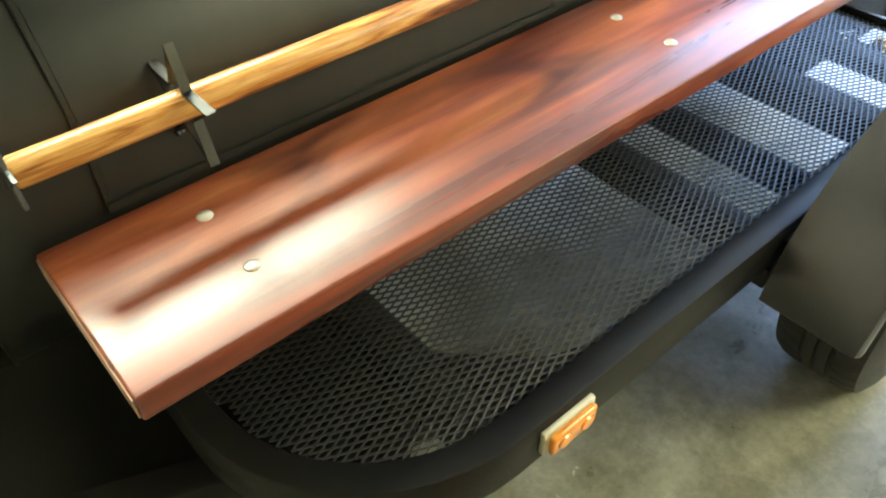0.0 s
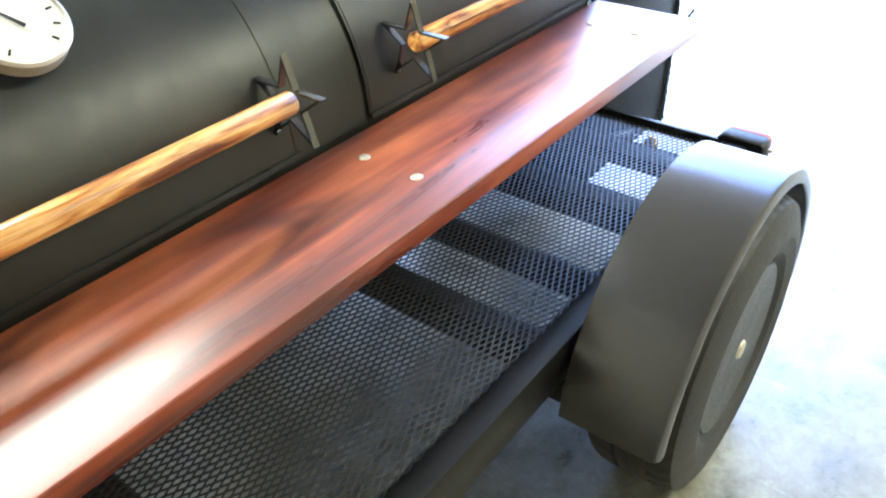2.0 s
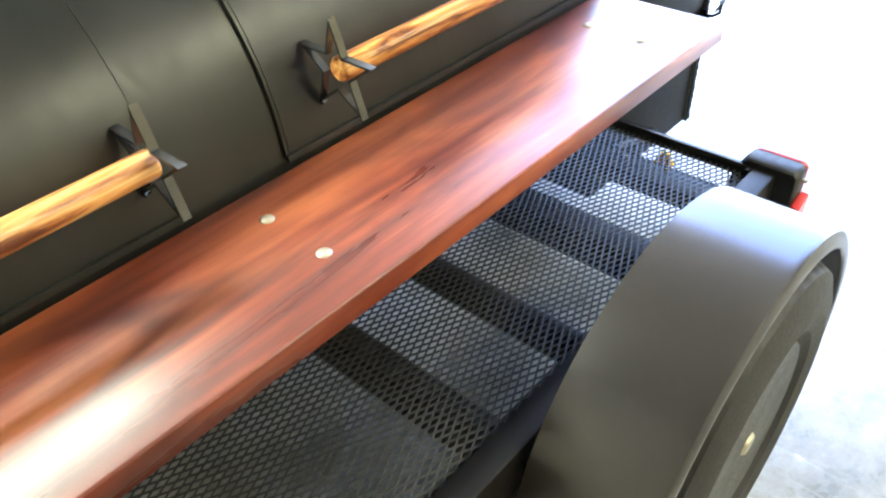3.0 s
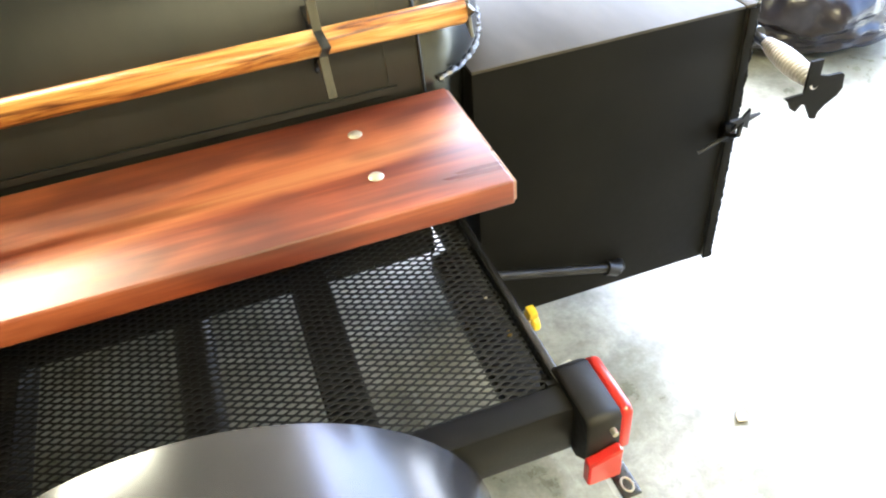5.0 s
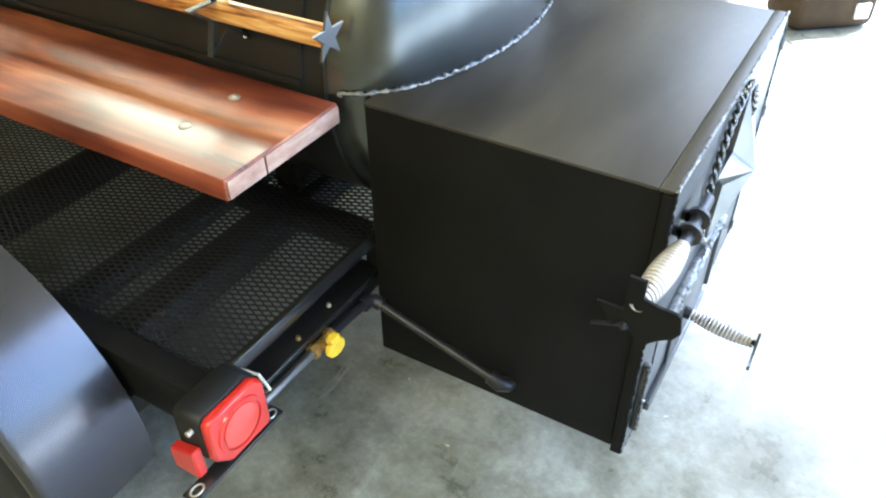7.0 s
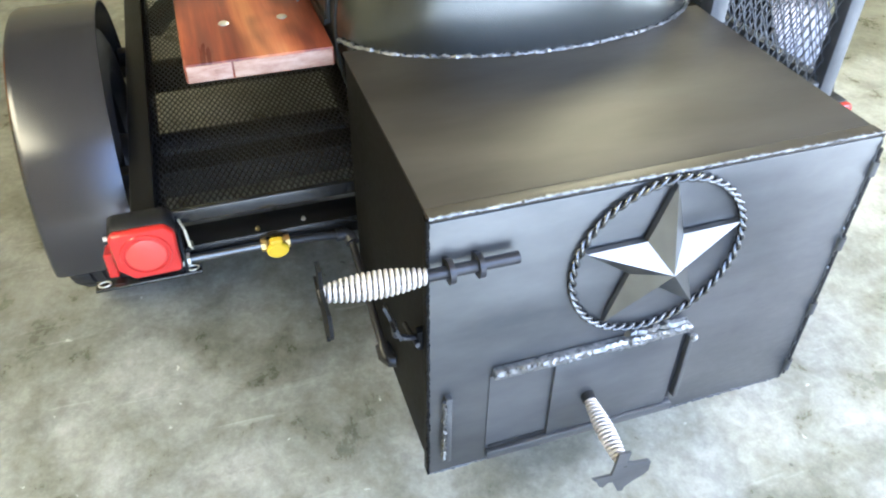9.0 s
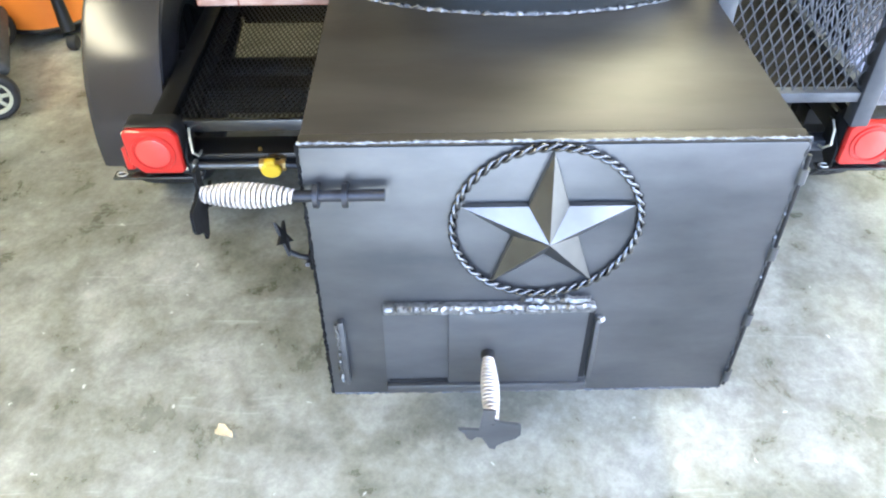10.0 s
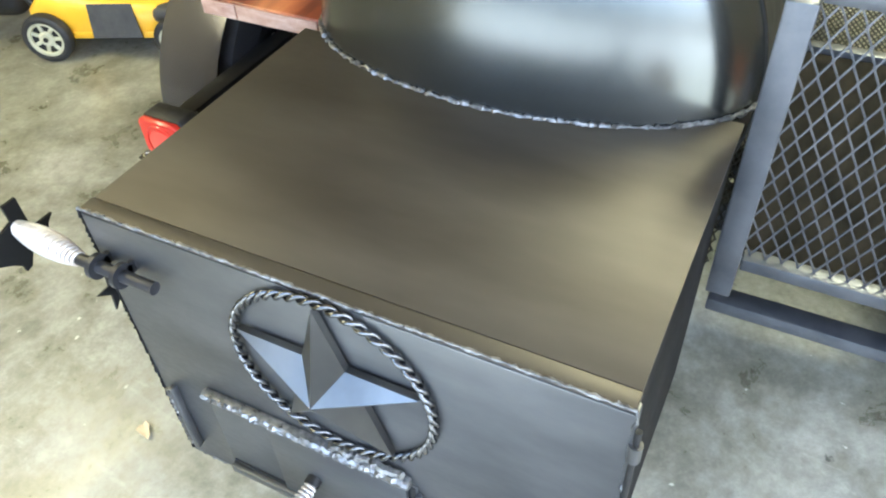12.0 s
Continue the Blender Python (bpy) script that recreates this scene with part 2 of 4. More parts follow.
MOWYEL = surface("mower_yellow", (0.7, 0.38, 0.01), (0.85, 0.5, 0.03), 0.35, 0, 4, 60, 0.1, coat=0.3)
ORANGE = surface("orange_plastic", (0.75, 0.2, 0.015), (0.88, 0.28, 0.03), 0.4, 0, 4, 60, 0.1)
GREYPL = surface("grey_flap", (0.022, 0.023, 0.025), (0.05, 0.05, 0.05), 0.6, 0, 14, 80, 0.2)
CREAM = surface("cream_wheel", (0.38, 0.37, 0.24), (0.54, 0.53, 0.39), 0.5, 0, 20, 80, 0.2)
MACHINE = surface("engine_black", (0.008, 0.008, 0.008), (0.018, 0.018, 0.018), 0.5, 0, 12, 80, 0.1, spec=0.35)
DIAL = surface("dial_face", (0.74, 0.73, 0.66), (0.82, 0.81, 0.75), 0.35)
LEAFMAT = surface("dry_leaf", (0.55, 0.42, 0.22), (0.78, 0.66, 0.42), 0.7, 0, 40, 200, 0.3)
WHITEMETAL = surface("white_enamel", (0.7, 0.7, 0.68), (0.8, 0.8, 0.78), 0.5)
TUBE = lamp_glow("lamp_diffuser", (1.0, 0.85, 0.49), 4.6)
# Glow of the added fill lamp on the mower's side.
FILL_GLOW = lamp_glow("warm_fill_diffuser", (1.0, 0.78, 0.38), 2.3)
EDGEWELD = surface("dull_edge_weld", (0.05, 0.05, 0.052), (0.34, 0.34, 0.335), 0.4, 0.75, 70, 320, 0.6, 0.12)
ROPE = surface("dark_rope_steel", (0.08, 0.08, 0.08), (0.2, 0.2, 0.198), 0.17, 0.95, 12, 300, 0.02, 0.01)

# ---- building blocks ----
def mesh_of(bm, name, material, smooth=None):
    me = bpy.data.meshes.new(name)
    bm.to_mesh(me)
    bm.free()
    me.materials.append(material)
    if smooth is not None:
        me.polygons.foreach_set("use_smooth", [True] * len(me.polygons))
        me.set_sharp_from_angle(angle=radians(smooth))
    return me


def part(name, bm, material, parent=None, label="", smooth=35):
    """Links a bmesh as one mesh object under a thing or a part."""
    ob = new(name, mesh_of(bm, name, material, smooth))
    if parent is not None:
        ob.parent = parent
        ob.matrix_parent_inverse = parent.matrix_world.inverted() if parent.matrix_world != Matrix() else Matrix()
    if label:
        ob["label"] = label
    return ob


def thing(name, label, category, at=(0, 0, 0), group="", kind=""):
    e = new(name)
    e.empty_display_size = 0.05
    e.location = at
    bpy.context.view_layer.update()
    return tagged(e, label, category, group, kind)


def box(x0, x1, y0, y1, z0, z1, bevel=0.0, segments=2, bm=None):
    own = bm is None
    bm = bmesh.new() if own else bm
    r = bmesh.ops.create_cube(bm, size=1.0)
    for v in r["verts"]:
        v.co = Vector((x0 if v.co.x < 0 else x1, y0 if v.co.y < 0 else y1, z0 if v.co.z < 0 else z1))
    if bevel:
        edges = list({e for v in r["verts"] for e in v.link_edges})
        bmesh.ops.bevel(bm, geom=edges, offset=bevel, segments=segments, affect="EDGES", profile=0.5)
    return bm


def tube(points, radius, sides=16, bm=None, caps=True, closed=False):
    """A round bar along points; radius is one number or one for each point."""
    bm = bmesh.new() if bm is None else bm
    pts = [Vector(p) for p in points]
    n = len(pts)
    rad = radius if isinstance(radius, (list, tuple)) else [radius] * n
    rings, side = [], None
    for i, p in enumerate(pts):
        a = pts[(i - 1) % n] if closed or i else pts[0]
        b = pts[(i + 1) % n] if closed or i < n - 1 else pts[-1]
        d = (b - a).normalized()
        if side is None:
            side = d.cross(Vector((0, 0, 1)) if abs(d.z) < 0.9 else Vector((1, 0, 0))).normalized()
        side = (side - d * side.dot(d)).normalized()
        up = d.cross(side)
        rings.append([bm.verts.new(p + rad[i] * (math.cos(q) * side + math.sin(q) * up)) for q in [2 * math.pi * k / sides for k in range(sides)]])
    for i in range(n if closed else n - 1):
        a, b = rings[i], rings[(i + 1) % n]
        for k in range(sides):
            bm.faces.new((a[k], a[(k + 1) % sides], b[(k + 1) % sides], b[k]))
    if caps and not closed:
        bm.faces.new(rings[0][::-1])
        bm.faces.new(rings[-1])
    bmesh.ops.recalc_face_normals(bm, faces=bm.faces)
    return bm


def prism(outline, m, thickness, bevel=0.0):
    """A plate of an outline in its own xy plane, thickness along its z, set by the matrix m."""
    bm = bmesh.new()
    low = [bm.verts.new((x, y, -thickness / 2)) for x, y in outline]
    f = bm.faces.new(low)
    r = bmesh.ops.extrude_face_region(bm, geom=[f])
    for v in r["geom"]:
        if isinstance(v, bmesh.types.BMVert):
            v.co.z += thickness
    bmesh.ops.recalc_face_normals(bm, faces=bm.faces)
    if bevel:
        bmesh.ops.bevel(bm, geom=list(bm.edges), offset=bevel, segments=1, affect="EDGES")
    bm.transform(m)
    return bm


def weld(points, r=0.004, seed=1, step=0.005):
    """A lumpy bead along a line."""
    rng = random.Random(seed)
    out, rad = [], []
    for a, b in zip(points, points[1:]):
        a, b = Vector(a), Vector(b)
        n = max(2, int((b - a).length / step))
        for i in range(n):
            j = Vector((rng.uniform(-1, 1), rng.uniform(-1, 1), rng.uniform(-1, 1))) * r * 0.4
            out.append(a.lerp(b, i / n) + j)
            rad.append(r * rng.uniform(0.45, 1.35))
    out.append(Vector(points[-1]))
    rad.append(r)
    return tube(out, rad, 6)


def sweep(profile, path, bm=None, close_profile=True):
    """Carries a profile (across, up) along a level path, mitred at its corners."""
    bm = bmesh.new() if bm is None else bm
    pts = [Vector(p) for p in path]
    rings = []
    for i, p in enumerate(pts):
        a = (p - pts[i - 1]).normalized() if i else (pts[1] - p).normalized()
        b = (pts[i + 1] - p).normalized() if i < len(pts) - 1 else a
        d = (a + b).normalized()
        across = d.cross(Vector((0, 0, 1))).normalized() / max(0.4, d.dot(a))
        rings.append([bm.verts.new(p + across * u + Vector((0, 0, w))) for u, w in profile])
    k = len(profile)
    for a, b in zip(rings, rings[1:]):
        for j in range(k if close_profile else k - 1):
            bm.faces.new((a[j], a[(j + 1) % k], b[(j + 1) % k], b[j]))
    if close_profile:
        bm.faces.new(rings[0][::-1])
        bm.faces.new(rings[-1])
    bmesh.ops.recalc_face_normals(bm, faces=bm.faces)
    return bm


def rounded(w, h, r=0.006):
    """Profile of a rectangular tube, top at 0, centred across."""
    out = []
    for cx, cy, a0 in ((w / 2 - r, -r, 0), (-w / 2 + r, -r, 90), (-w / 2 + r, -h + r, 180), (w / 2 - r, -h + r, 270)):
        for s in (0, 45, 90):
            q = radians(a0 + s)
            out.append((cx + r * math.cos(q), cy + r * math.sin(q)))
    return out


def expanded_metal(origin, u, v, lu, lv, long_way, short_way, width, thick, keep=None, lean=0.0):
    """Strands of expanded metal in the plane of u and v; the diamonds are long along u."""
    o, u, v = Vector(origin), Vector(u), Vector(v)
    w = u.cross(v)
    verts, faces = [], []
    cl, sl = math.cos(radians(lean)), math.sin(radians(lean))
    half = long_way / 2
    rows = int(lv / (short_way / 2))
    cols = int(lu / half)
    for r in range(rows + 1):
        base = r * short_way / 2
        prev = None
        for c in range(cols + 1):
            swing = (short_way / 4 - width * 0.25) * (1 if (c + r) % 2 else -1)
            x, y = c * half, base + swing
            for du in (-0.11, 0.11):
                xx = x + du * half
                if xx < 0 or xx > lu or y < 0 or y > lv or (keep and not keep(xx, y)):
                    prev = None
                    continue
                i = len(verts)
                tilt = thick * 0.35 * (1 if (c + r) % 2 else -1)
                for dv, dw in ((-width / 2, 0), (width / 2, 0), (width / 2, thick), (-width / 2, thick)):
                    verts.append(o + u * xx + v * (y + dv * cl - dw * sl) + w * (dv * sl + dw * cl + tilt))
                if prev is not None:
                    for k in range(4):
                        q = (k + 1) % 4
                        faces.append((prev + k, prev + q, i + q, i + k))
                prev = i
    me = bpy.data.meshes.new("expanded_metal")
    me.from_pydata([tuple(p) for p in verts], [], faces)
    return me


def lathe(profile, centre, axis="x", sides=48, bm=None, caps=True):
    """Turns (along, radius) pairs round an axis through centre."""
    bm = bmesh.new() if bm is None else bm
    c = Vector(centre)
    rings = []
    for a, r in profile:
        ring = []
        for k in range(sides):
            q = 2 * math.pi * k / sides
            p, s = r * math.cos(q), r * math.sin(q)
            d = {"x": (a, p, s), "y": (p, a, s), "z": (p, s, a)}[axis]
            ring.append(bm.verts.new(c + Vector(d)))
        rings.append(ring)
    for a, b in zip(rings, rings[1:]):
        for k in range(sides):
            bm.faces.new((a[k], a[(k + 1) % sides], b[(k + 1) % sides], b[k]))
    for ring, flip in ((rings[0], True), (rings[-1], False)):
        if caps and profile[0 if flip else -1][1] > 1e-4:
            bm.faces.new(ring[::-1] if flip else ring)
    bmesh.ops.remove_doubles(bm, verts=bm.verts, dist=1e-5)
    bmesh.ops.recalc_face_normals(bm, faces=bm.faces)
    return bm


def star_outline(r, inner=0.382, turn=90):
    return [((r if k % 2 == 0 else r * inner) * math.cos(radians(turn + 36 * k)), (r if k % 2 == 0 else r * inner) * math.sin(radians(turn + 36 * k))) for k in range(10)]


# a plate in the outline of Texas, about one unit wide
TEXAS = [(-0.17, 0.47), (0.03, 0.47), (0.03, 0.22), (0.2, 0.17), (0.42, 0.16), (0.47, 0.12), (0.5, -0.1), (0.44, -0.2), (0.27, -0.31), (0.16, -0.42),
         (0.15, -0.52), (0.06, -0.5), (-0.02, -0.36), (-0.1, -0.22), (-0.18, -0.2), (-0.26, -0.3), (-0.34, -0.24), (-0.4, -0.12), (-0.5, -0.03), (-0.17, -0.03)]

# ---- the place ----
def slab(name, bm, material, label, category):
    ob = part(name, bm, material, None, "", None)
    return tagged(ob, label, category, "", "structure")


slab("floor", box(-4.2, 3.0, -3.4, 5.2, -0.12, 0.0), SLAB, "worn grey concrete garage floor with stains and scuffs", "floor")
slab("ground", box(-80, 80, -80, 80, -0.5, -0.14), DRIVE, "pale sunlit concrete ground outside the shed", "ground")
slab("wall_west", box(-4.35, -4.2, -3.55, 5.35, -0.13, 4.6), WALLBOARD, "tall yellowed board wall", "wall")
slab("wall_south", box(-4.2, 2.1, -3.55, -3.4, -0.13, 3.3), WALLBOARD, "yellowed board wall", "wall")
slab("wall_north", box(-4.2, -0.3, 3.8, 3.95, -0.13, 3.3), WALLBOARD, "yellowed board wall beside the opening", "wall")
# Out-of-view wall added to keep sky reflections off the fender and star.
slab("sky_block_wall", box(2.1, 2.25, -3.55, -1.1, -0.13, 3.3), WALLBOARD, "unseen board wall added to block the low sky", "wall")
slab("ceiling", box(-4.2, 2.1, -3.55, 3.95, 3.3, 3.4), ROOFMAT, "timber boarded carport roof", "ceiling")

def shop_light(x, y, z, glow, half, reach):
    t = thing("shop_light", "unseen white shop light with a milky diffuser under the roof", "lamp", (x, y, z), "shop lights")
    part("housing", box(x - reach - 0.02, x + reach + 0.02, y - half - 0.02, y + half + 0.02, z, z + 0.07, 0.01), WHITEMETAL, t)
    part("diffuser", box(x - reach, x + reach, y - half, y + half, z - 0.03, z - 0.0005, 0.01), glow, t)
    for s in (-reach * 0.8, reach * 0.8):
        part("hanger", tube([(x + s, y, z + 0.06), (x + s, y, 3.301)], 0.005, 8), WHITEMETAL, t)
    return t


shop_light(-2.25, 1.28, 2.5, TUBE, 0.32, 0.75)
# Unseen fill lamp, added to brighten and warm the floor on this side.
shop_light(0.1, -2.4, 2.75, FILL_GLOW, 0.34, 1.2)

# ---- smoker tank ----
AX_Y, AX_Z, R = 0.385, 0.805, 0.380


def arc_plate(x0, x1, a0, a1, r0, r1, steps=48):
    """A curved plate round the tank's axis; angles in degrees above the level towards the shelf."""
    bm = bmesh.new()
    rows = []
    for i in range(steps + 1):
        q = radians(a0 + (a1 - a0) * i / steps)
        rows.append([bm.verts.new((x, AX_Y - r * math.cos(q), AX_Z + r * math.sin(q))) for x, r in ((x0, r0), (x1, r0), (x1, r1), (x0, r1))])
    for a, b in zip(rows, rows[1:]):
        for k in range(4):
            bm.faces.new((a[k], a[(k + 1) % 4], b[(k + 1) % 4], b[k]))
    bm.faces.new(rows[0])
    bm.faces.new(rows[-1][::-1])
    bmesh.ops.recalc_face_normals(bm, faces=bm.faces)
    return bm


def hollow_star(x, y, z, r, depth, thick):
    """A five-pointed star bent from flat bar, standing across x; its walls are thick."""
    outer, inner = star_outline(r), star_outline(r - thick / 0.32)
    bm = bmesh.new()
    rows = [[bm.verts.new((x + dx, y + u, z + w)) for u, w in line] for dx, line in ((-depth / 2, outer), (depth / 2, outer), (depth / 2, inner), (-depth / 2, inner))]
    for a, b in zip(rows, rows[1:] + rows[:1]):
        for k in range(10):
            bm.faces.new((a[k], a[(k + 1) % 10], b[(k + 1) % 10], b[k]))
    bmesh.ops.recalc_face_normals(bm, faces=bm.faces)
    return bm


def build_tank():
    t = thing("smoker_tank", "black painted horizontal smoker tank with two lidded doors, on the trailer", "smoker", (-1.6, AX_Y, AX_Z - R))
    x0, x1 = -2.62, -0.62
    prof = []
    for i in range(13):
        q = radians(90 * i / 12)
        prof.append((x0 - 0.19 * math.cos(q), R * math.sin(q)))
    far_end = []
    for i in range(13):
        q = radians(90 * (12 - i) / 12)
        far_end.append((x1 + 0.19 * math.cos(q), R * math.sin(q)))
    prof[0], far_end[-1] = (prof[0][0], 0.0), (far_end[-1][0], 0.0)
    part("end_cap", lathe(prof, (0, AX_Y, AX_Z), "x", 128, None, False), PAINT, t, "rounded black tank end", 50)
    part("shell", lathe([(x0, R), (x0 + 1.0, R), (x1, R)], (0, AX_Y, AX_Z), "x", 128, None, False), LIDPAINT, t, "", 50)
    part("end_cap", lathe(far_end, (0, AX_Y, AX_Z), "x", 128, None, False), PAINT, t, "rounded black tank end", 50)
    for x in (x0, x1):
        ring = [(x, AX_Y + (R + 0.001) * math.cos(radians(a)), AX_Z + (R + 0.001) * math.sin(radians(a))) for a in range(0, 361, 3)]
        part("seam_weld", tube(ring, 0.003, 6), LIDPAINT, t)
    for d0, d1, ends in ((-2.44, -1.632, (-2.43, -1.64)), (-1.455, -0.665, (-1.447, -0.675))):
        d = part("door", arc_plate(d0, d1, 1.0, 96, R + 0.001, R + 0.007), LIDPAINT, t, "curved tank door")
        for e in ends:
            part("edge_seam", arc_plate(e - 0.0025, e + 0.0025, 2.4, 96, R + 0.0072, R + 0.0085), LIDPAINT, d)
        part("lower_lip", arc_plate(d0, d1, 0.6, 2.2, R + 0.0072, R + 0.013, 3), LIDPAINT, d)
        for k in range(2):
            xh = d0 + (d1 - d0) * (0.2 + 0.6 * k)
            part("hinge", tube([(xh - 0.05, AX_Y + 0.03, AX_Z + R + 0.014), (xh + 0.05, AX_Y + 0.03, AX_Z + R + 0.014)], 0.012, 12), PAINT, d)
    # handle rods on star brackets
    hy, hz = -0.047, 0.937
    for r0, r1, stars, caps in ((-2.527, -1.672, (-2.325, -1.674), (-2.529,)), (-1.371, -0.562, (-1.371, -0.779), (-0.560,))):
        rod = part("handle_rod", tube([(r0, hy, hz), (r0 + 0.004, hy, hz), (r1 - 0.004, hy, hz), (r1, hy, hz)], [0.0165, 0.019, 0.019, 0.0165], 24), RODWOOD, t, "golden brown varnished wooden rod")
        for sx in stars:
            part("star_bracket", hollow_star(sx, hy, hz, 0.079, 0.0125, 0.0036), STRIP, rod, "black steel star bent from flat bar", 20)
            part("bracket_weld", weld([(sx - 0.005, hy + 0.0445, hz - 0.062), (sx + 0.005, hy + 0.0455, hz - 0.063)], 0.004, 41), STRIP, rod)
        for sx in caps:
            part("end_star", prism(star_outline(0.042), Matrix.Translation((sx, hy, hz)) @ Matrix(((0, 0, 1, 0), (1, 0, 0, 0), (0, 1, 0, 0), (0, 0, 0, 1))), 0.006, 0.001), DOOR, rod, "bare steel star cap")
    # dial
    q = radians(47.5)
    out = Vector((0, -math.cos(q), math.sin(q)))
    base = Vector((-1.975, AX_Y, AX_Z)) + out * (R + 0.008)
    m = Matrix.Translation(base) @ out.to_track_quat("Z", "Y").to_matrix().to_4x4()
    bm = lathe([(0, 0.02), (0.02, 0.02), (0.022, 0.064), (0.045, 0.066), (0.049, 0.062), (0.046, 0.058)], (0, 0, 0), "z", 48)
    bm.transform(m)
    g = part("dial_gauge", bm, CHROME, t, "round thermometer with a pale dial")
    bm = lathe([(0.040, 0.0), (0.0465, 0.0), (0.0465, 0.0578), (0.040, 0.0578)], (0, 0, 0), "z", 48)
    bm.transform(m)
    part("dial_face", bm, DIAL, g)
    bm = prism([(-0.003, -0.012), (0.003, -0.012), (0.0008, 0.042), (-0.0008, 0.042)], m @ Matrix.Translation((0, 0, 0.049)) @ Matrix.Rotation(radians(35), 4, "Z"), 0.001)
    part("needle", bm, MACHINE, g)
    for k in range(11):
        a = radians(-140 + 28 * k)
        part("mark", prism([(-0.0015, 0.043), (0.0015, 0.043), (0.0015, 0.052), (-0.0015, 0.052)], m @ Matrix.Translation((0, 0, 0.0472)) @ Matrix.Rotation(a, 4, "Z"), 0.001), MACHINE, g)
    # saddles under the tank
    for x in (-2.35, -0.86):
        part("saddle", box(x - 0.03, x + 0.03, 0.12, 0.65, 0.452, 0.56, 0.004), FRAME, t)
    return t


build_tank()

# ---- shelf ----
def build_shelf():
    t = thing("side_shelf", "thick red-brown stained plank shelf bolted along the smoker", "shelf", (-1.56, -0.145, 0.76))
    b = box(-2.539, -0.5885, -0.286, -0.006, 0.759, 0.798, 0.004, 3)
    part("plank", b, SHELFWOOD, t)
    # the rear end is split between its two sawn halves
    for y0, y1 in ((-0.282, -0.2005), (-0.1965, -0.010)):
        part("cut_end", box(-0.5885, -0.5845, y0, y1, 0.763, 0.794, 0.001), CUTEND, t, "pale sawn end grain")
    part("cut_end", box(-2.5412, -2.539, -0.282, -0.010, 0.763, 0.794, 0.001), CUTEND, t, "pale sawn end grain")
    for x in (-2.351, -1.558, -0.756):
        br = part("bracket", box(x - 0.02, x + 0.02, -0.24, 0.012, 0.745, 0.7585, 0.002), FRAME, t)
        for y in (-0.079, -0.196):
            part("bolt", lathe([(0.7975, 0.0), (0.7975, 0.0112), (0.799, 0.0108), (0.8008, 0.0085), (0.8014, 0.0)], (x, y, 0), "z", 20), GALV, br, "domed zinc carriage bolt")
    return t


build_shelf()

FRAMEGREY = surface("grey_rack_steel", (0.07, 0.074, 0.082), (0.13, 0.134, 0.142), 0.42, 0.5, 12, 160, 0.1)

TO_YZ = Matrix(((0, 0, 1, 0), (1, 0, 0, 0), (0, 1, 0, 0), (0, 0, 0, 1)))     # plate across x, its x along y

TO_XZ = Matrix(((1, 0, 0, 0), (0, 0, -1, 0), (0, 1, 0, 0), (0, 0, 0, 1)))    # plate across y, its x along x

# ---- trailer ----
TOP = 0.500          # top of the frame
NEAR, FAR = -0.425, 1.195


def rail_path(y, turn):
    """The bent side rail: straight, then a quarter round into the front cross rail."""
    pts = [(-0.574, y, TOP)]
    r = 0.32
    for i in range(13):
        q = radians(90 * i / 12)
        pts.append((-2.13 - r * math.sin(q), y + turn * (r - r * math.cos(q)), TOP))
    pts.append((-2.45, AX_Y, TOP))
    return pts


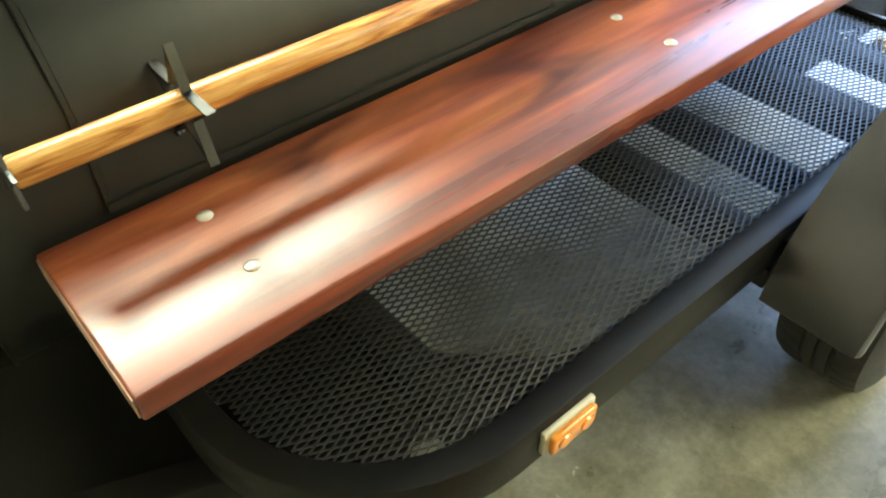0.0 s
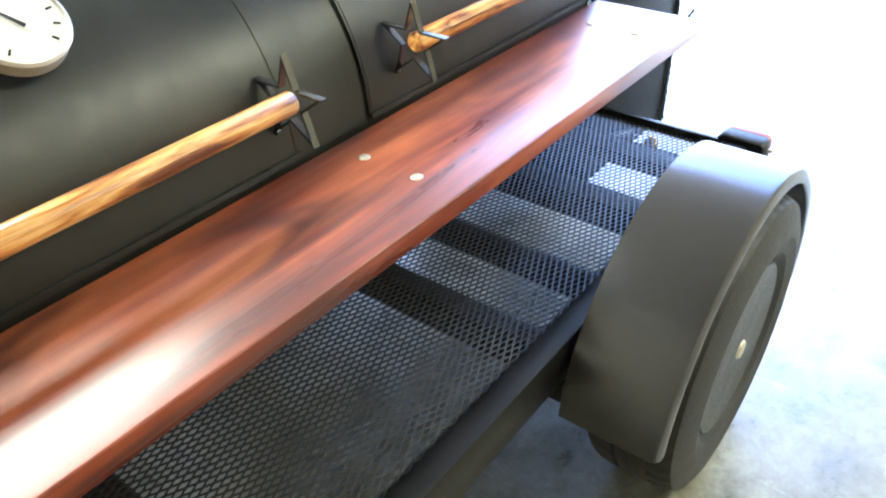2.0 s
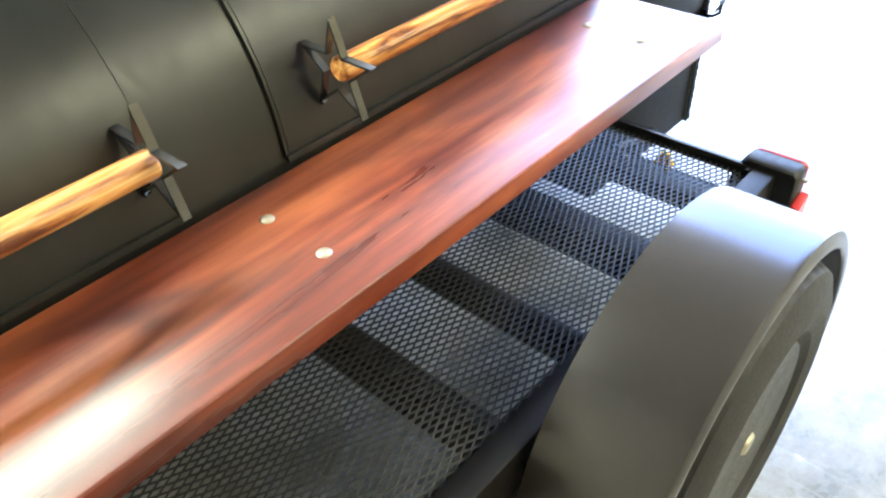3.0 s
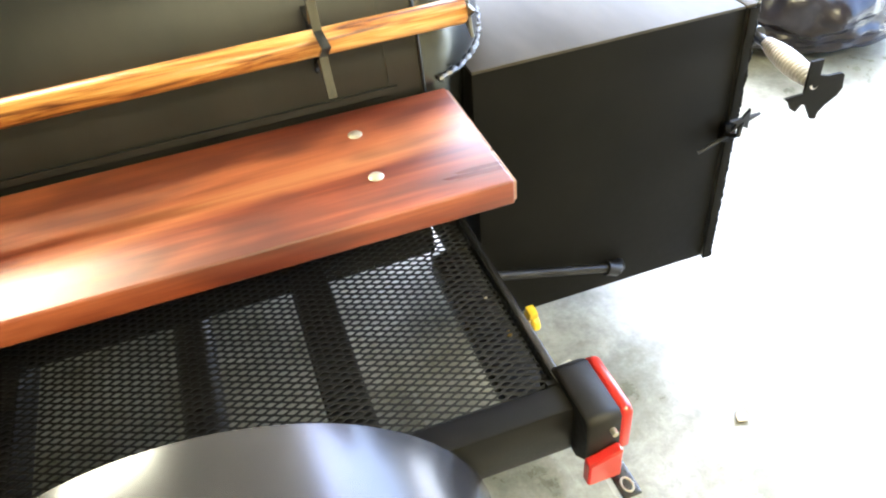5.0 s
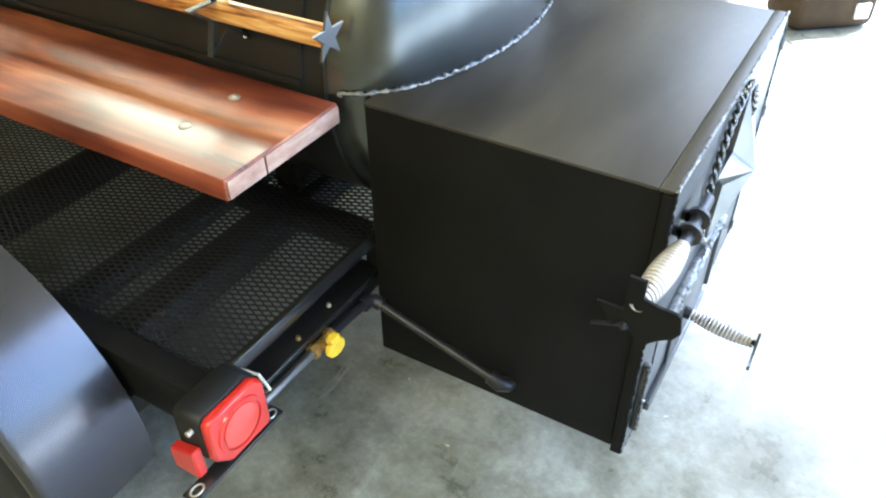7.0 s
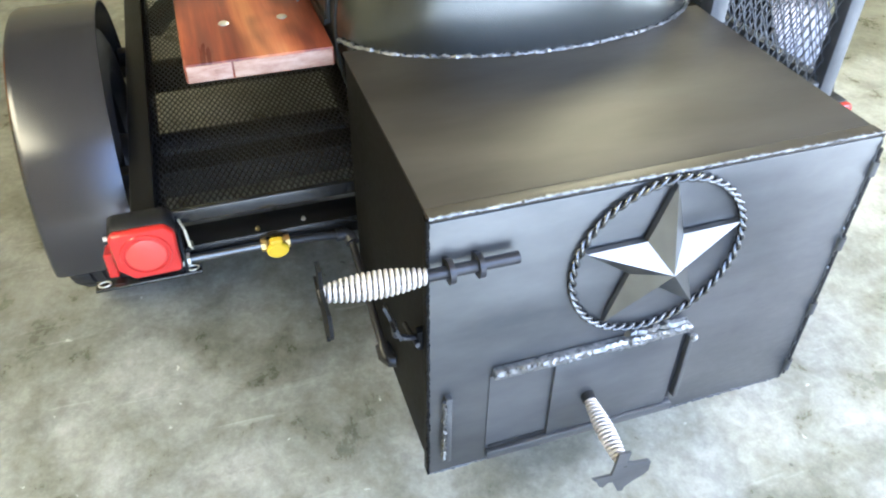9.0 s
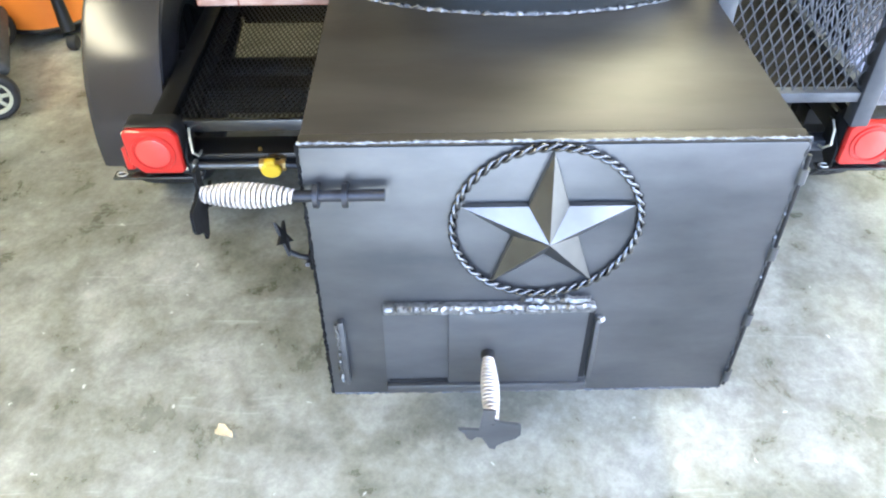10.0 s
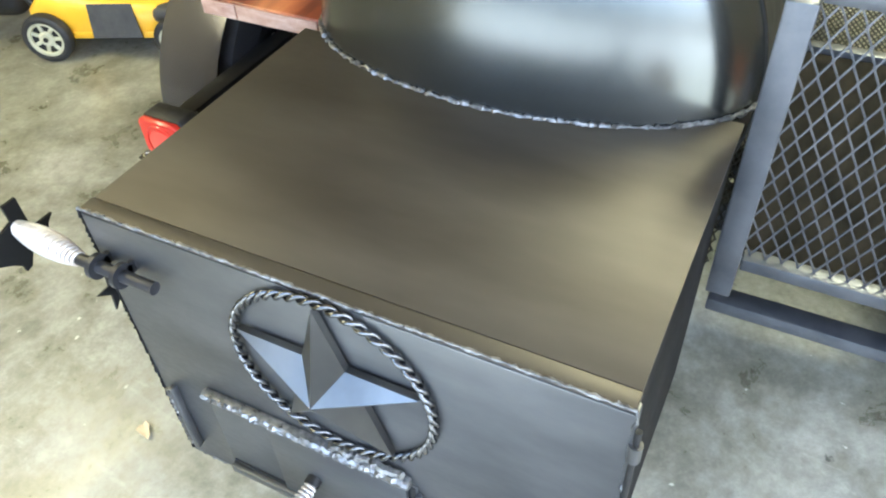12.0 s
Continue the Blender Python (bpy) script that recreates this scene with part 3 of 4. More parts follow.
def lug_wheel(parent, x, y, out):
    """A tyre on a dished rim; out is the side (-1 or 1) that faces outwards."""
    w = part("wheel", lathe([(-0.1 * out, 0.0), (-0.1 * out, 0.05), (-0.06 * out, 0.06), (-0.02 * out, 0.06), (-0.02 * out, 0.0)], (x, y, 0.33), "y", 24), RIM, parent)
    prof = []
    for a, r in ((-0.075, 0.19), (-0.098, 0.215), (-0.106, 0.25), (-0.1, 0.29), (-0.088, 0.318), (-0.07, 0.327), (-0.045, 0.33)):
        prof.append((a, r))
    for g in (-0.04, -0.01, 0.02):
        prof += [(g, 0.33), (g + 0.003, 0.322), (g + 0.009, 0.322), (g + 0.012, 0.33)]
    for a, r in ((0.045, 0.33), (0.07, 0.327), (0.088, 0.318), (0.1, 0.29), (0.106, 0.25), (0.098, 0.215), (0.075, 0.19)):
        prof.append((a, r))
    bm = lathe(prof, (x, y, 0.33), "y", 176, None, False)
    for v in bm.verts:
        dx, dz, across = v.co.x - x, v.co.z - 0.33, v.co.y - y
        r = math.hypot(dx, dz)
        if r > 0.322 and abs(across) > 0.036 and int(math.atan2(dz, dx) / (2 * math.pi) * 176 + 200.5 + (0 if across > 0 else 2)) % 4 == 0:
            v.co.x, v.co.z = x + dx * (r - 0.0045) / r, 0.33 + dz * (r - 0.0045) / r
    part("tyre", bm, RUBBER, w, "", 20)
    part("rim", lathe([(0.09 * out, 0.19), (0.075 * out, 0.196), (0.07 * out, 0.18), (0.05 * out, 0.165), (0.045 * out, 0.12), (0.06 * out, 0.09), (0.062 * out, 0.0)], (x, y, 0.33), "y", 48), RIM, w)
    part("hub_cap", lathe([(0.055 * out, 0.027), (0.085 * out, 0.026), (0.095 * out, 0.018), (0.097 * out, 0.0)], (x, y, 0.33), "y", 24), GALV, w, "dull metal hub cap")
    for k in range(8):
        a = radians(22.5 + 45 * k)
        # Raised near-black disc stands in for the shade of an open rim slot.
        part("slot_shade_disc", lathe([(0.047 * out, 0.0), (0.047 * out, 0.02), (0.0535 * out, 0.018), (0.0535 * out, 0.0)], (x + 0.14 * math.cos(a), y, 0.33 + 0.14 * math.sin(a)), "y", 12), MACHINE, w)
    for k in range(5):
        a = radians(90 + 72 * k)
        px, pz = x + 0.062 * math.cos(a), 0.33 + 0.062 * math.sin(a)
        part("lug_nut", lathe([(0.058 * out, 0.011), (0.078 * out, 0.011), (0.082 * out, 0.006), (0.082 * out, 0.0)], (px, y, pz), "y", 6), GALV, w)
    return w


def fender(parent, y_in, y_out):
    """A rolled round fender with a turned outer lip."""
    s = 1 if y_out > y_in else -1
    cx, cz, r = -1.11, 0.315, 0.402
    prof = [(y_in, r), (y_out - s * 0.018, r), (y_out - s * 0.006, r - 0.004), (y_out, r - 0.014), (y_out, r - 0.032), (y_out - s * 0.004, r - 0.034), (y_out - s * 0.004, r - 0.016), (y_out - s * 0.02, r - 0.005), (y_in, r - 0.005)]
    bm = bmesh.new()
    rings = []
    for i in range(73):
        q = radians(-6 + 180 * i / 72)
        rings.append([bm.verts.new((cx + rr * math.cos(q), yy, cz + rr * math.sin(q))) for yy, rr in prof])
    k = len(prof)
    for a, b in zip(rings, rings[1:]):
        for j in range(k):
            bm.faces.new((a[j], a[(j + 1) % k], b[(j + 1) % k], b[j]))
    bm.faces.new(rings[0])
    bm.faces.new(rings[-1][::-1])
    bmesh.ops.recalc_face_normals(bm, faces=bm.faces)
    f = part("fender", bm, FENDER, parent, "rounded black fender", 40)
    for x in (-1.44, -0.80):
        part("fender_bracket", box(x - 0.02, x + 0.02, min(y_in + s * 0.01, y_in - s * 0.016), max(y_in + s * 0.01, y_in - s * 0.016), 0.43, 0.47, 0.002), FRAME, f)
    return f


def tail_light(parent, y0, y1, side):
    """A black box with a cut-cornered red lens behind and a red wedge on its side, over a slotted bar."""
    ym, zm, hw, hh, c, g = (y0 + y1) / 2, 0.455, (y1 - y0) / 2, 0.060, 0.018, 0.030
    outline = [(-hw + g, -hh), (hw - 0.008, -hh), (hw, -hh + 0.008), (hw, hh - c), (hw - c, hh), (-hw + 0.01, hh), (-hw, hh - 0.01), (-hw, -hh + g)]
    if side > 0:
        outline = [(-u, w) for u, w in outline][::-1]
    at = lambda x: Matrix.Translation((x, ym, zm)) @ TO_YZ
    b = part("tail_light", prism(outline, at(-0.546), 0.054, 0.004), MACHINE, parent, "red trailer tail light in a black box")
    part("red_lens", prism([(u * 0.97, w * 0.97) for u, w in outline], at(-0.5095), 0.018, 0.004), RED_LENS, b)
    part("lens_rim", lathe([(-0.502, 0.050), (-0.4975, 0.048), (-0.4975, 0.043), (-0.502, 0.042)], (0, ym, zm), "x", 36), RED_LENS, b)
    part("lens_disc", lathe([(-0.502, 0.038), (-0.4975, 0.037), (-0.4955, 0.028), (-0.4945, 0.0)], (0, ym, zm), "x", 32), BRIGHT_LENS, b)
    ys = y0 if side < 0 else y1
    wedge = [(0.0, 0.0), (0.054, 0.0), (0.054, 0.062), (0.0, 0.048)]
    part("side_lens", prism(wedge, Matrix.Translation((-0.578, ys + side * 0.0095, 0.392)) @ TO_XZ, 0.019, 0.003), RED_LENS, b, "red wedge-shaped side lens")
    part("stud", tube([(-0.535, ys, 0.485), (-0.535, ys + side * 0.01, 0.485)], 0.005, 10), GALV, b)
    lo, hi = min(y0 - 0.032, y0 + side * 0.05), max(y1 + 0.032, y1 + side * 0.05)
    bar = part("slotted_bar", box(-0.536, -0.506, lo, hi, 0.376, 0.383, 0.002), STRIP, b, "black slotted bracket bar")
    for yy in (lo + 0.018, hi - 0.018):
        part("slot_ring", tube([(-0.521 + 0.008 * math.cos(radians(a)), yy + 0.012 * math.sin(radians(a)), 0.3835) for a in range(0, 360, 20)], 0.0018, 6, closed=True), GALV, bar)
    mid = y1 if side < 0 else y0
    part("bracket_plate", prism([(0.01, 0.03), (0.056, 0.0), (0.085, 0.0), (0.085, 0.06), (0.03, 0.10), (0.01, 0.10)], Matrix.Translation((-0.596, mid - side * 0.003, 0.378)) @ TO_XZ, 0.005, 0.001), FRAME, b)
    wire = [(-0.565, mid - side * 0.006, 0.48), (-0.53, mid - side * 0.016, 0.476), (-0.515, mid - side * 0.02, 0.445), (-0.54, mid - side * 0.022, 0.42), (-0.575, mid - side * 0.02, 0.41)]
    part("wire", tube(wire, 0.003, 8), PALE_PLASTIC, b, "pale wire loop")
    return b


def build_trailer():
    t = thing("trailer", "black steel smoker trailer with mesh deck and rounded fenders", "trailer", (-1.5, AX_Y, 0.0))
    part("side_rail", sweep(rounded(0.05, 0.1), rail_path(NEAR, 1)), FRAME, t)
    part("side_rail", sweep(rounded(0.05, 0.1), rail_path(FAR, -1)), FRAME, t)
    # rear cross bars, one over the other
    part("rear_bar", box(-0.605, -0.562, 0.775, FAR - 0.027, TOP - 0.105, TOP - 0.078, 0.003), FRAMEGREY, t)
    y0, y1 = NEAR + 0.027, 0.045
    part("rear_bar", box(-0.576, -0.562, y0, y1, TOP - 0.03, TOP, 0.002), STRIP, t)
    rb = part("rear_bar", box(-0.632, -0.557, y0, y1, TOP - 0.13, TOP - 0.088, 0.003), FRAME, t, "black lower cross bar")
    # Lighter strip put on as the highlight along the bar's top edge.
    part("edge_glint", box(-0.5568, -0.5535, y0, y1, TOP - 0.1, TOP - 0.0865, 0.001), STRIP, rb, "lighter strip for the glint along the bar")
    for k in range(3):
        yy = y0 + 0.03 + k * 0.13 + 0.03 * (k % 2)
        if yy < y1 - 0.03:
            part("screw", lathe([(TOP - 0.0885, 0.0), (TOP - 0.0885, 0.0055), (TOP - 0.081, 0.004), (TOP - 0.081, 0.0)], (-0.578 + 0.006 * (k % 2), yy, 0), "z", 8), BRASS if k == 1 else GALV, rb)
    for yy in (y0 + 0.004, y1 - 0.004):
        part("bar_tie", box(-0.59, -0.563, yy - 0.004, yy + 0.004, TOP - 0.0885, TOP - 0.0015), FRAME, rb)
    for x, w, z0, z1 in ((-2.15, 0.075, 0.42, 0.478), (-1.418, 0.056, 0.345, 0.425), (-0.872, 0.074, 0.35, 0.425)):
        part("cross_member", box(x - w / 2, x + w / 2, NEAR + 0.026, FAR - 0.026, z0, z1, 0.004), FRAME, t)
    # gusset, brace and plate of the front corner
    for name, z, line in (("corner_gusset", 0.462, ((-2.112, -0.225), (-1.93, -0.398), (-2.112, -0.398))),
                          ("corner_brace", 0.462, ((-2.188, -0.232), (-2.338, -0.327), (-2.285, -0.372), (-2.188, -0.298))),
                          ("front_plate", 0.447, ((-2.188, -0.228), (-2.338, -0.322), (-2.42, -0.2), (-2.42, 0.97), (-2.188, 0.97)))):
        part(name, prism(line, Matrix.Translation((0, 0, z)), 0.008), FRAME, t)
    for y in (0.10, 0.67):
        part("inner_rail", box(-2.424, -0.612, y - 0.025, y + 0.025, 0.39, 0.448, 0.004), FRAME, t)
    for s, y0 in ((1, NEAR + 0.03), (-1, FAR - 0.03)):
        part("tongue_beam", sweep(rounded(0.06, 0.06), [(-1.82, y0, 0.400), (-3.72, AX_Y - s * 0.03, 0.400)]), FRAME, t)
    bm = bmesh.new()
    low = [bm.verts.new(p) for p in ((-2.12, -0.22, 0.330), (-2.12, 0.99, 0.330), (-3.3, 0.52, 0.330), (-3.3, 0.25, 0.330))]
    r = bmesh.ops.extrude_face_region(bm, geom=[bm.faces.new(low)])
    for v in r["geom"]:
        if isinstance(v, bmesh.types.BMVert):
            v.co.z += 0.0095
    bmesh.ops.recalc_face_normals(bm, faces=bm.faces)
    part("tongue_plate", bm, FRAME, t, "black steel plate under the tongue")
    part("coupler", box(-3.95, -3.68, AX_Y - 0.04, AX_Y + 0.04, 0.31, 0.41, 0.015, 3), FRAME, t)
    part("jack_leg", tube([(-3.6, AX_Y, 0.001), (-3.6, AX_Y, 0.01), (-3.6, AX_Y, 0.02), (-3.6, AX_Y, 0.75)], [0.09, 0.09, 0.03, 0.03], 20), FRAME, t)
    # axle and springs
    ax = part("axle", tube([(-1.11, NEAR - 0.05, 0.33), (-1.11, FAR + 0.05, 0.33)], 0.038, 20), FRAME, t)
    for y in (NEAR, FAR):
        leaf = [(-1.45 + 0.68 * i / 12, y, 0.375 - 0.05 * math.sin(math.pi * i / 12)) for i in range(13)]
        part("leaf_spring", sweep([(-0.022, 0.012), (0.022, 0.012), (0.022, -0.012), (-0.022, -0.012)], leaf), FRAME, ax)
        for x in (-1.45, -0.77):
            part("spring_hanger", box(x - 0.03, x + 0.03, y - 0.03, y + 0.03, 0.355, 0.402, 0.003), FRAME, ax)
    lug_wheel(t, -1.11, -0.575, -1)
    lug_wheel(t, -1.11, AX_Y * 2 + 0.575, 1)
    fender(t, -0.467, -0.662)
    fender(t, AX_Y * 2 + 0.467, AX_Y * 2 + 0.662)
    tail_light(t, -0.494, -0.367, -1)
    tail_light(t, AX_Y * 2 + 0.367, AX_Y * 2 + 0.494, 1)
    # amber side marker
    mk = part("side_marker", box(-2.095, -1.985, -0.462, -0.4505, 0.430, 0.482, 0.004), PALE_PLASTIC, t, "amber side marker light on a pale base")
    part("amber_lens", box(-2.088, -1.992, -0.474, -0.4615, 0.434, 0.478, 0.006, 3), AMBER_LENS, mk)
    for dx in (-0.024, 0.024):
        part("lens_boss", lathe([(-0.4735, 0.0), (-0.4735, 0.014), (-0.477, 0.012), (-0.4785, 0.0)], (-2.04 + dx, 0, 0.456), "y", 20), AMBER_LENS, mk)
    # deck of expanded metal between the rails
    def on_deck(u, v):
        x, y = -2.44 + u, -0.402 + v
        if x < -2.13:
            return (x + 2.13) ** 2 + (y + 0.105) ** 2 < 0.292 ** 2 or -0.105 < y < 0.875
        return y < 0.76 or x < -1.3
    me = expanded_metal((-2.44, -0.402, 0.481), (1, 0, 0), (0, 1, 0), 1.868, 1.575, 0.030, 0.0136, 0.0037, 0.0018, on_deck, 24)
    me.materials.append(MESHPAINT)
    dk = new("deck_mesh", me)
    dk.parent, dk.matrix_parent_inverse = t, Matrix.Translation((1.5, -AX_Y, 0))
    tagged(dk, "black expanded metal deck", "", "", "stuff")
    for y in (-0.392, 1.16):
        part("deck_angle", box(-2.12, -0.602, y - 0.008, y + 0.008, 0.472, 0.4795, 0.001), FRAME, t)
    return t


build_trailer()

# ---- firebox ----
FX, FW, FT, FB = -0.54, 0.76, 0.808, 0.222


def spring_handle(parent, start, way, length=0.145, r=0.024, turns=15):
    """A barrel-shaped coil of wire on a core rod."""
    way = Vector(way).normalized()
    side = way.cross(Vector((0, 0, 1))).normalized()
    up = side.cross(way)
    s = Vector(start)
    pts = []
    for i in range(turns * 14 + 1):
        f = i / (turns * 14)
        rr = 0.007 + (r - 0.007) * math.sin(math.pi * (0.04 + 0.92 * f)) ** 0.9
        q = 2 * math.pi * turns * f
        pts.append(s + way * (length * f) + rr * (math.cos(q) * side + math.sin(q) * up))
    c = part("coil_handle", tube(pts, 0.0031, 8), CHROME, parent, "bright coiled wire handle", 60)
    return c


def build_firebox():
    t = thing("firebox", "black welded steel firebox with a star-decorated end door", "firebox", (-0.27, 0.38, FB))
    # Sides darker than the top plate: their dim surroundings are in the colour.
    part("body", box(FX, -0.022, 0.003, FW - 0.003, FB, FT - 0.006, 0.003), SHADED_BLACK, t)
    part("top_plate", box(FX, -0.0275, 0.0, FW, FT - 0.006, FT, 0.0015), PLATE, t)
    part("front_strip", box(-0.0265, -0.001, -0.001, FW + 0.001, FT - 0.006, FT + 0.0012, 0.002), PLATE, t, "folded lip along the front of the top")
    arc = []
    for i in range(61):
        q = radians(-172 + 164 * i / 60)
        arc.append((-0.62 + 0.192 * -math.sin(q) + 0.0, AX_Y + 0.384 * math.cos(q), FT + 0.001))
    part("neck_weld", weld(arc, 0.0042, 3, 0.004), EDGEWELD, t, "rough bright weld bead")
    part("mount_bar", box(-0.64, FX + 0.01, 0.15, 0.62, 0.425, 0.5, 0.004), FRAME, t)
    # end door
    d = part("door", box(-0.020, 0.0, -0.0012, FW + 0.004, FB - 0.004, FT - 0.0065, 0.003), DOOR, t, "satin grey steel door")
    part("edge_weld", weld([(-0.001, -0.002, FT + 0.001), (-0.001, FW + 0.002, FT + 0.001)], 0.0026, 5), EDGEWELD, d)
    # Strip and left weld blackened to shade this edge of the grey door.
    part("door_edge_shade", box(-0.0205, -0.0012, -0.0048, -0.0015, FB - 0.004, FT - 0.0065, 0.001), SHADED_BLACK, d, "near-black strip for the shaded edge of the door")
    part("edge_weld", weld([(-0.001, -0.003, FT), (-0.001, -0.003, FB)], 0.003, 6), SHADED_BLACK, d)
    part("edge_weld", weld([(-0.001, FW + 0.003, FT), (-0.001, FW + 0.003, FB)], 0.003, 7), DOOR, d)
    part("edge_weld", weld([(-0.001, 0, FB - 0.002), (-0.001, FW, FB - 0.002)], 0.003, 8), DOOR, d)
    for z in (0.26, 0.42, 0.58, 0.74):
        part("hinge_knuckle", tube([(0.0, FW + 0.008, z - 0.014), (0.0, FW + 0.008, z + 0.014)], 0.008, 12), DOOR, d)
    part("hinge_pin", tube([(0.0, FW + 0.008, FB + 0.01), (0.0, FW + 0.008, FT - 0.03)], 0.004, 10), MACHINE, d)
    # rope ring and raised star
    cy, cz, rr = 0.380, 0.652, 0.151
    for strand in range(2):
        pts = []
        for i in range(720):
            a = 2 * math.pi * i / 720
            tw = 2 * math.pi * 24 * i / 720 + math.pi * strand
            r2 = rr + 0.0038 * math.cos(tw)
            pts.append((0.0080 + 0.0038 * math.sin(tw), cy + r2 * math.cos(a), cz + r2 * math.sin(a)))
        part("rope_ring", tube(pts, 0.0038, 8, closed=True), ROPE, d, "twisted steel ring", 70)
    bm = bmesh.new()
    tip = bm.verts.new((0.056, cy, cz))
    rim = [bm.verts.new((0.014, cy + u, cz + w)) for u, w in star_outline(0.143)]
    back = [bm.verts.new((0.004, cy + u, cz + w)) for u, w in star_outline(0.143)]
    for k in range(10):
        bm.faces.new((tip, rim[k], rim[(k + 1) % 10]))
        bm.faces.new((rim[k], back[k], back[(k + 1) % 10], rim[(k + 1) % 10]))
    bm.faces.new(back)
    bmesh.ops.recalc_face_normals(bm, faces=bm.faces)
    part("raised_star", bm, STARSTEEL, d, "faceted steel star", 5)
    # air slide
    part("slide_top_bar", box(0.0, 0.016, 0.108, 0.482, 0.456, 0.476, 0.004), WELD, d)
    part("slide_weld", weld([(0.014, 0.11, 0.470), (0.014, 0.48, 0.470)], 0.006, 11), WELD, d)
    part("slide_weld", weld([(0.012, 0.2, 0.461), (0.012, 0.47, 0.461)], 0.005, 12), WELD, d)
    part("slide_weld", weld([(0.012, 0.352, 0.488), (0.010, 0.472, 0.486)], 0.006, 13), WELD, d)
    part("vent_recess", box(0.0005, 0.0025, 0.105, 0.49, 0.258, 0.455), DOOR, d)
    s = part("slide_plate", box(0.0035, 0.009, 0.224, 0.474, 0.258, 0.452, 0.001), DOOR, d)
    part("slide_bottom_bar", box(0.0, 0.014, 0.105, 0.49, 0.236, 0.2565, 0.002), DOOR, d)
    # Black strip draws the shadow line above the bottom bar.
    part("slide_shade_strip", box(0.003, 0.0045, 0.110, 0.222, 0.2575, 0.266), MACHINE, d)
    part("slide_stop", box(0.0, 0.016, 0.487, 0.496, 0.275, 0.438, 0.002), DOOR, d)
    # Black filler draws the shade between slide plate and stop.
    part("stop_shade_strip", box(0.0012, 0.0034, 0.4755, 0.486, 0.265, 0.45), MACHINE, d)
    part("stop_weld", weld([(0.013, 0.492, 0.432), (0.010, 0.500, 0.436)], 0.007, 15), WELD, d)
    part("left_guide", box(0.0, 0.014, 0.024, 0.036, 0.262, 0.436, 0.003), DOOR, d)
    part("guide_weld", weld([(0.012, 0.022, 0.27), (0.012, 0.022, 0.432)], 0.004, 16), STARSTEEL, d)
    # slide handle with plate
    part("handle_collar", tube([(0.006, 0.297, 0.345), (0.022, 0.297, 0.343)], 0.013, 16), MACHINE, s)
    part("handle_core", tube([(0.02, 0.297, 0.344), (0.158, 0.297, 0.325)], 0.006, 10), MACHINE, s)
    spring_handle(s, (0.022, 0.297, 0.343), (0.130, 0.0, -0.018), 0.128, 0.0145, 17)
    m = Matrix.Translation((0.156, 0.293, 0.315)) @ Matrix.Rotation(radians(-6), 4, "X") @ TO_YZ @ Matrix.Scale(0.112, 4)
    part("outline_plate", prism(TEXAS, m, 0.045), DOOR, s, "steel plate cut in the outline of Texas")
    # latch bar
    lb = part("latch_bar", tube([(0.024, 0.126, 0.731), (0.024, -0.012, 0.731)], 0.0095, 18), PIPE, d, "round sliding latch bar")
    for y in (0.022, 0.066):
        part("latch_collar", tube([(0.024, y - 0.004, 0.731), (0.024, y + 0.004, 0.731)], 0.019, 20), PIPE, lb)
        part("latch_foot", box(0.0, 0.014, y - 0.004, y + 0.004, 0.722, 0.740, 0.001), PIPE, lb)
    spring_handle(lb, (0.024, -0.012, 0.731), (-0.1, -1, -0.04), 0.148, 0.0178, 19)
    part("handle_core", tube([(0.024, -0.01, 0.731), (0.010, -0.158, 0.725)], 0.007, 10), MACHINE, lb)
    m = Matrix.Translation((0.012, -0.157, 0.714)) @ TO_XZ @ Matrix.Scale(0.118, 4)
    part("outline_plate", prism(TEXAS, m, 0.045), SHADED_BLACK, lb, "black plate cut in the outline of Texas")
    # small side latch with a star end
    sl = part("side_latch", box(-0.035, -0.02, -0.014, 0.003, 0.535, 0.575, 0.002), SHADED_BLACK, t)
    part("latch_rod", tube([(-0.03, -0.008, 0.555), (-0.03, -0.03, 0.56), (-0.03, -0.048, 0.572), (-0.03, -0.05, 0.60)], 0.005, 10), PIPE, sl)
    part("latch_pin", tube([(-0.09, -0.016, 0.53), (-0.012, -0.016, 0.556)], 0.004, 10), PIPE, sl)
    m = Matrix.Translation((-0.028, -0.052, 0.605)) @ Matrix.Rotation(radians(20), 4, "X") @ TO_XZ
    part("small_star", prism(star_outline(0.034), m, 0.005), MACHINE, sl, "small black star knob")
    return t


build_firebox()


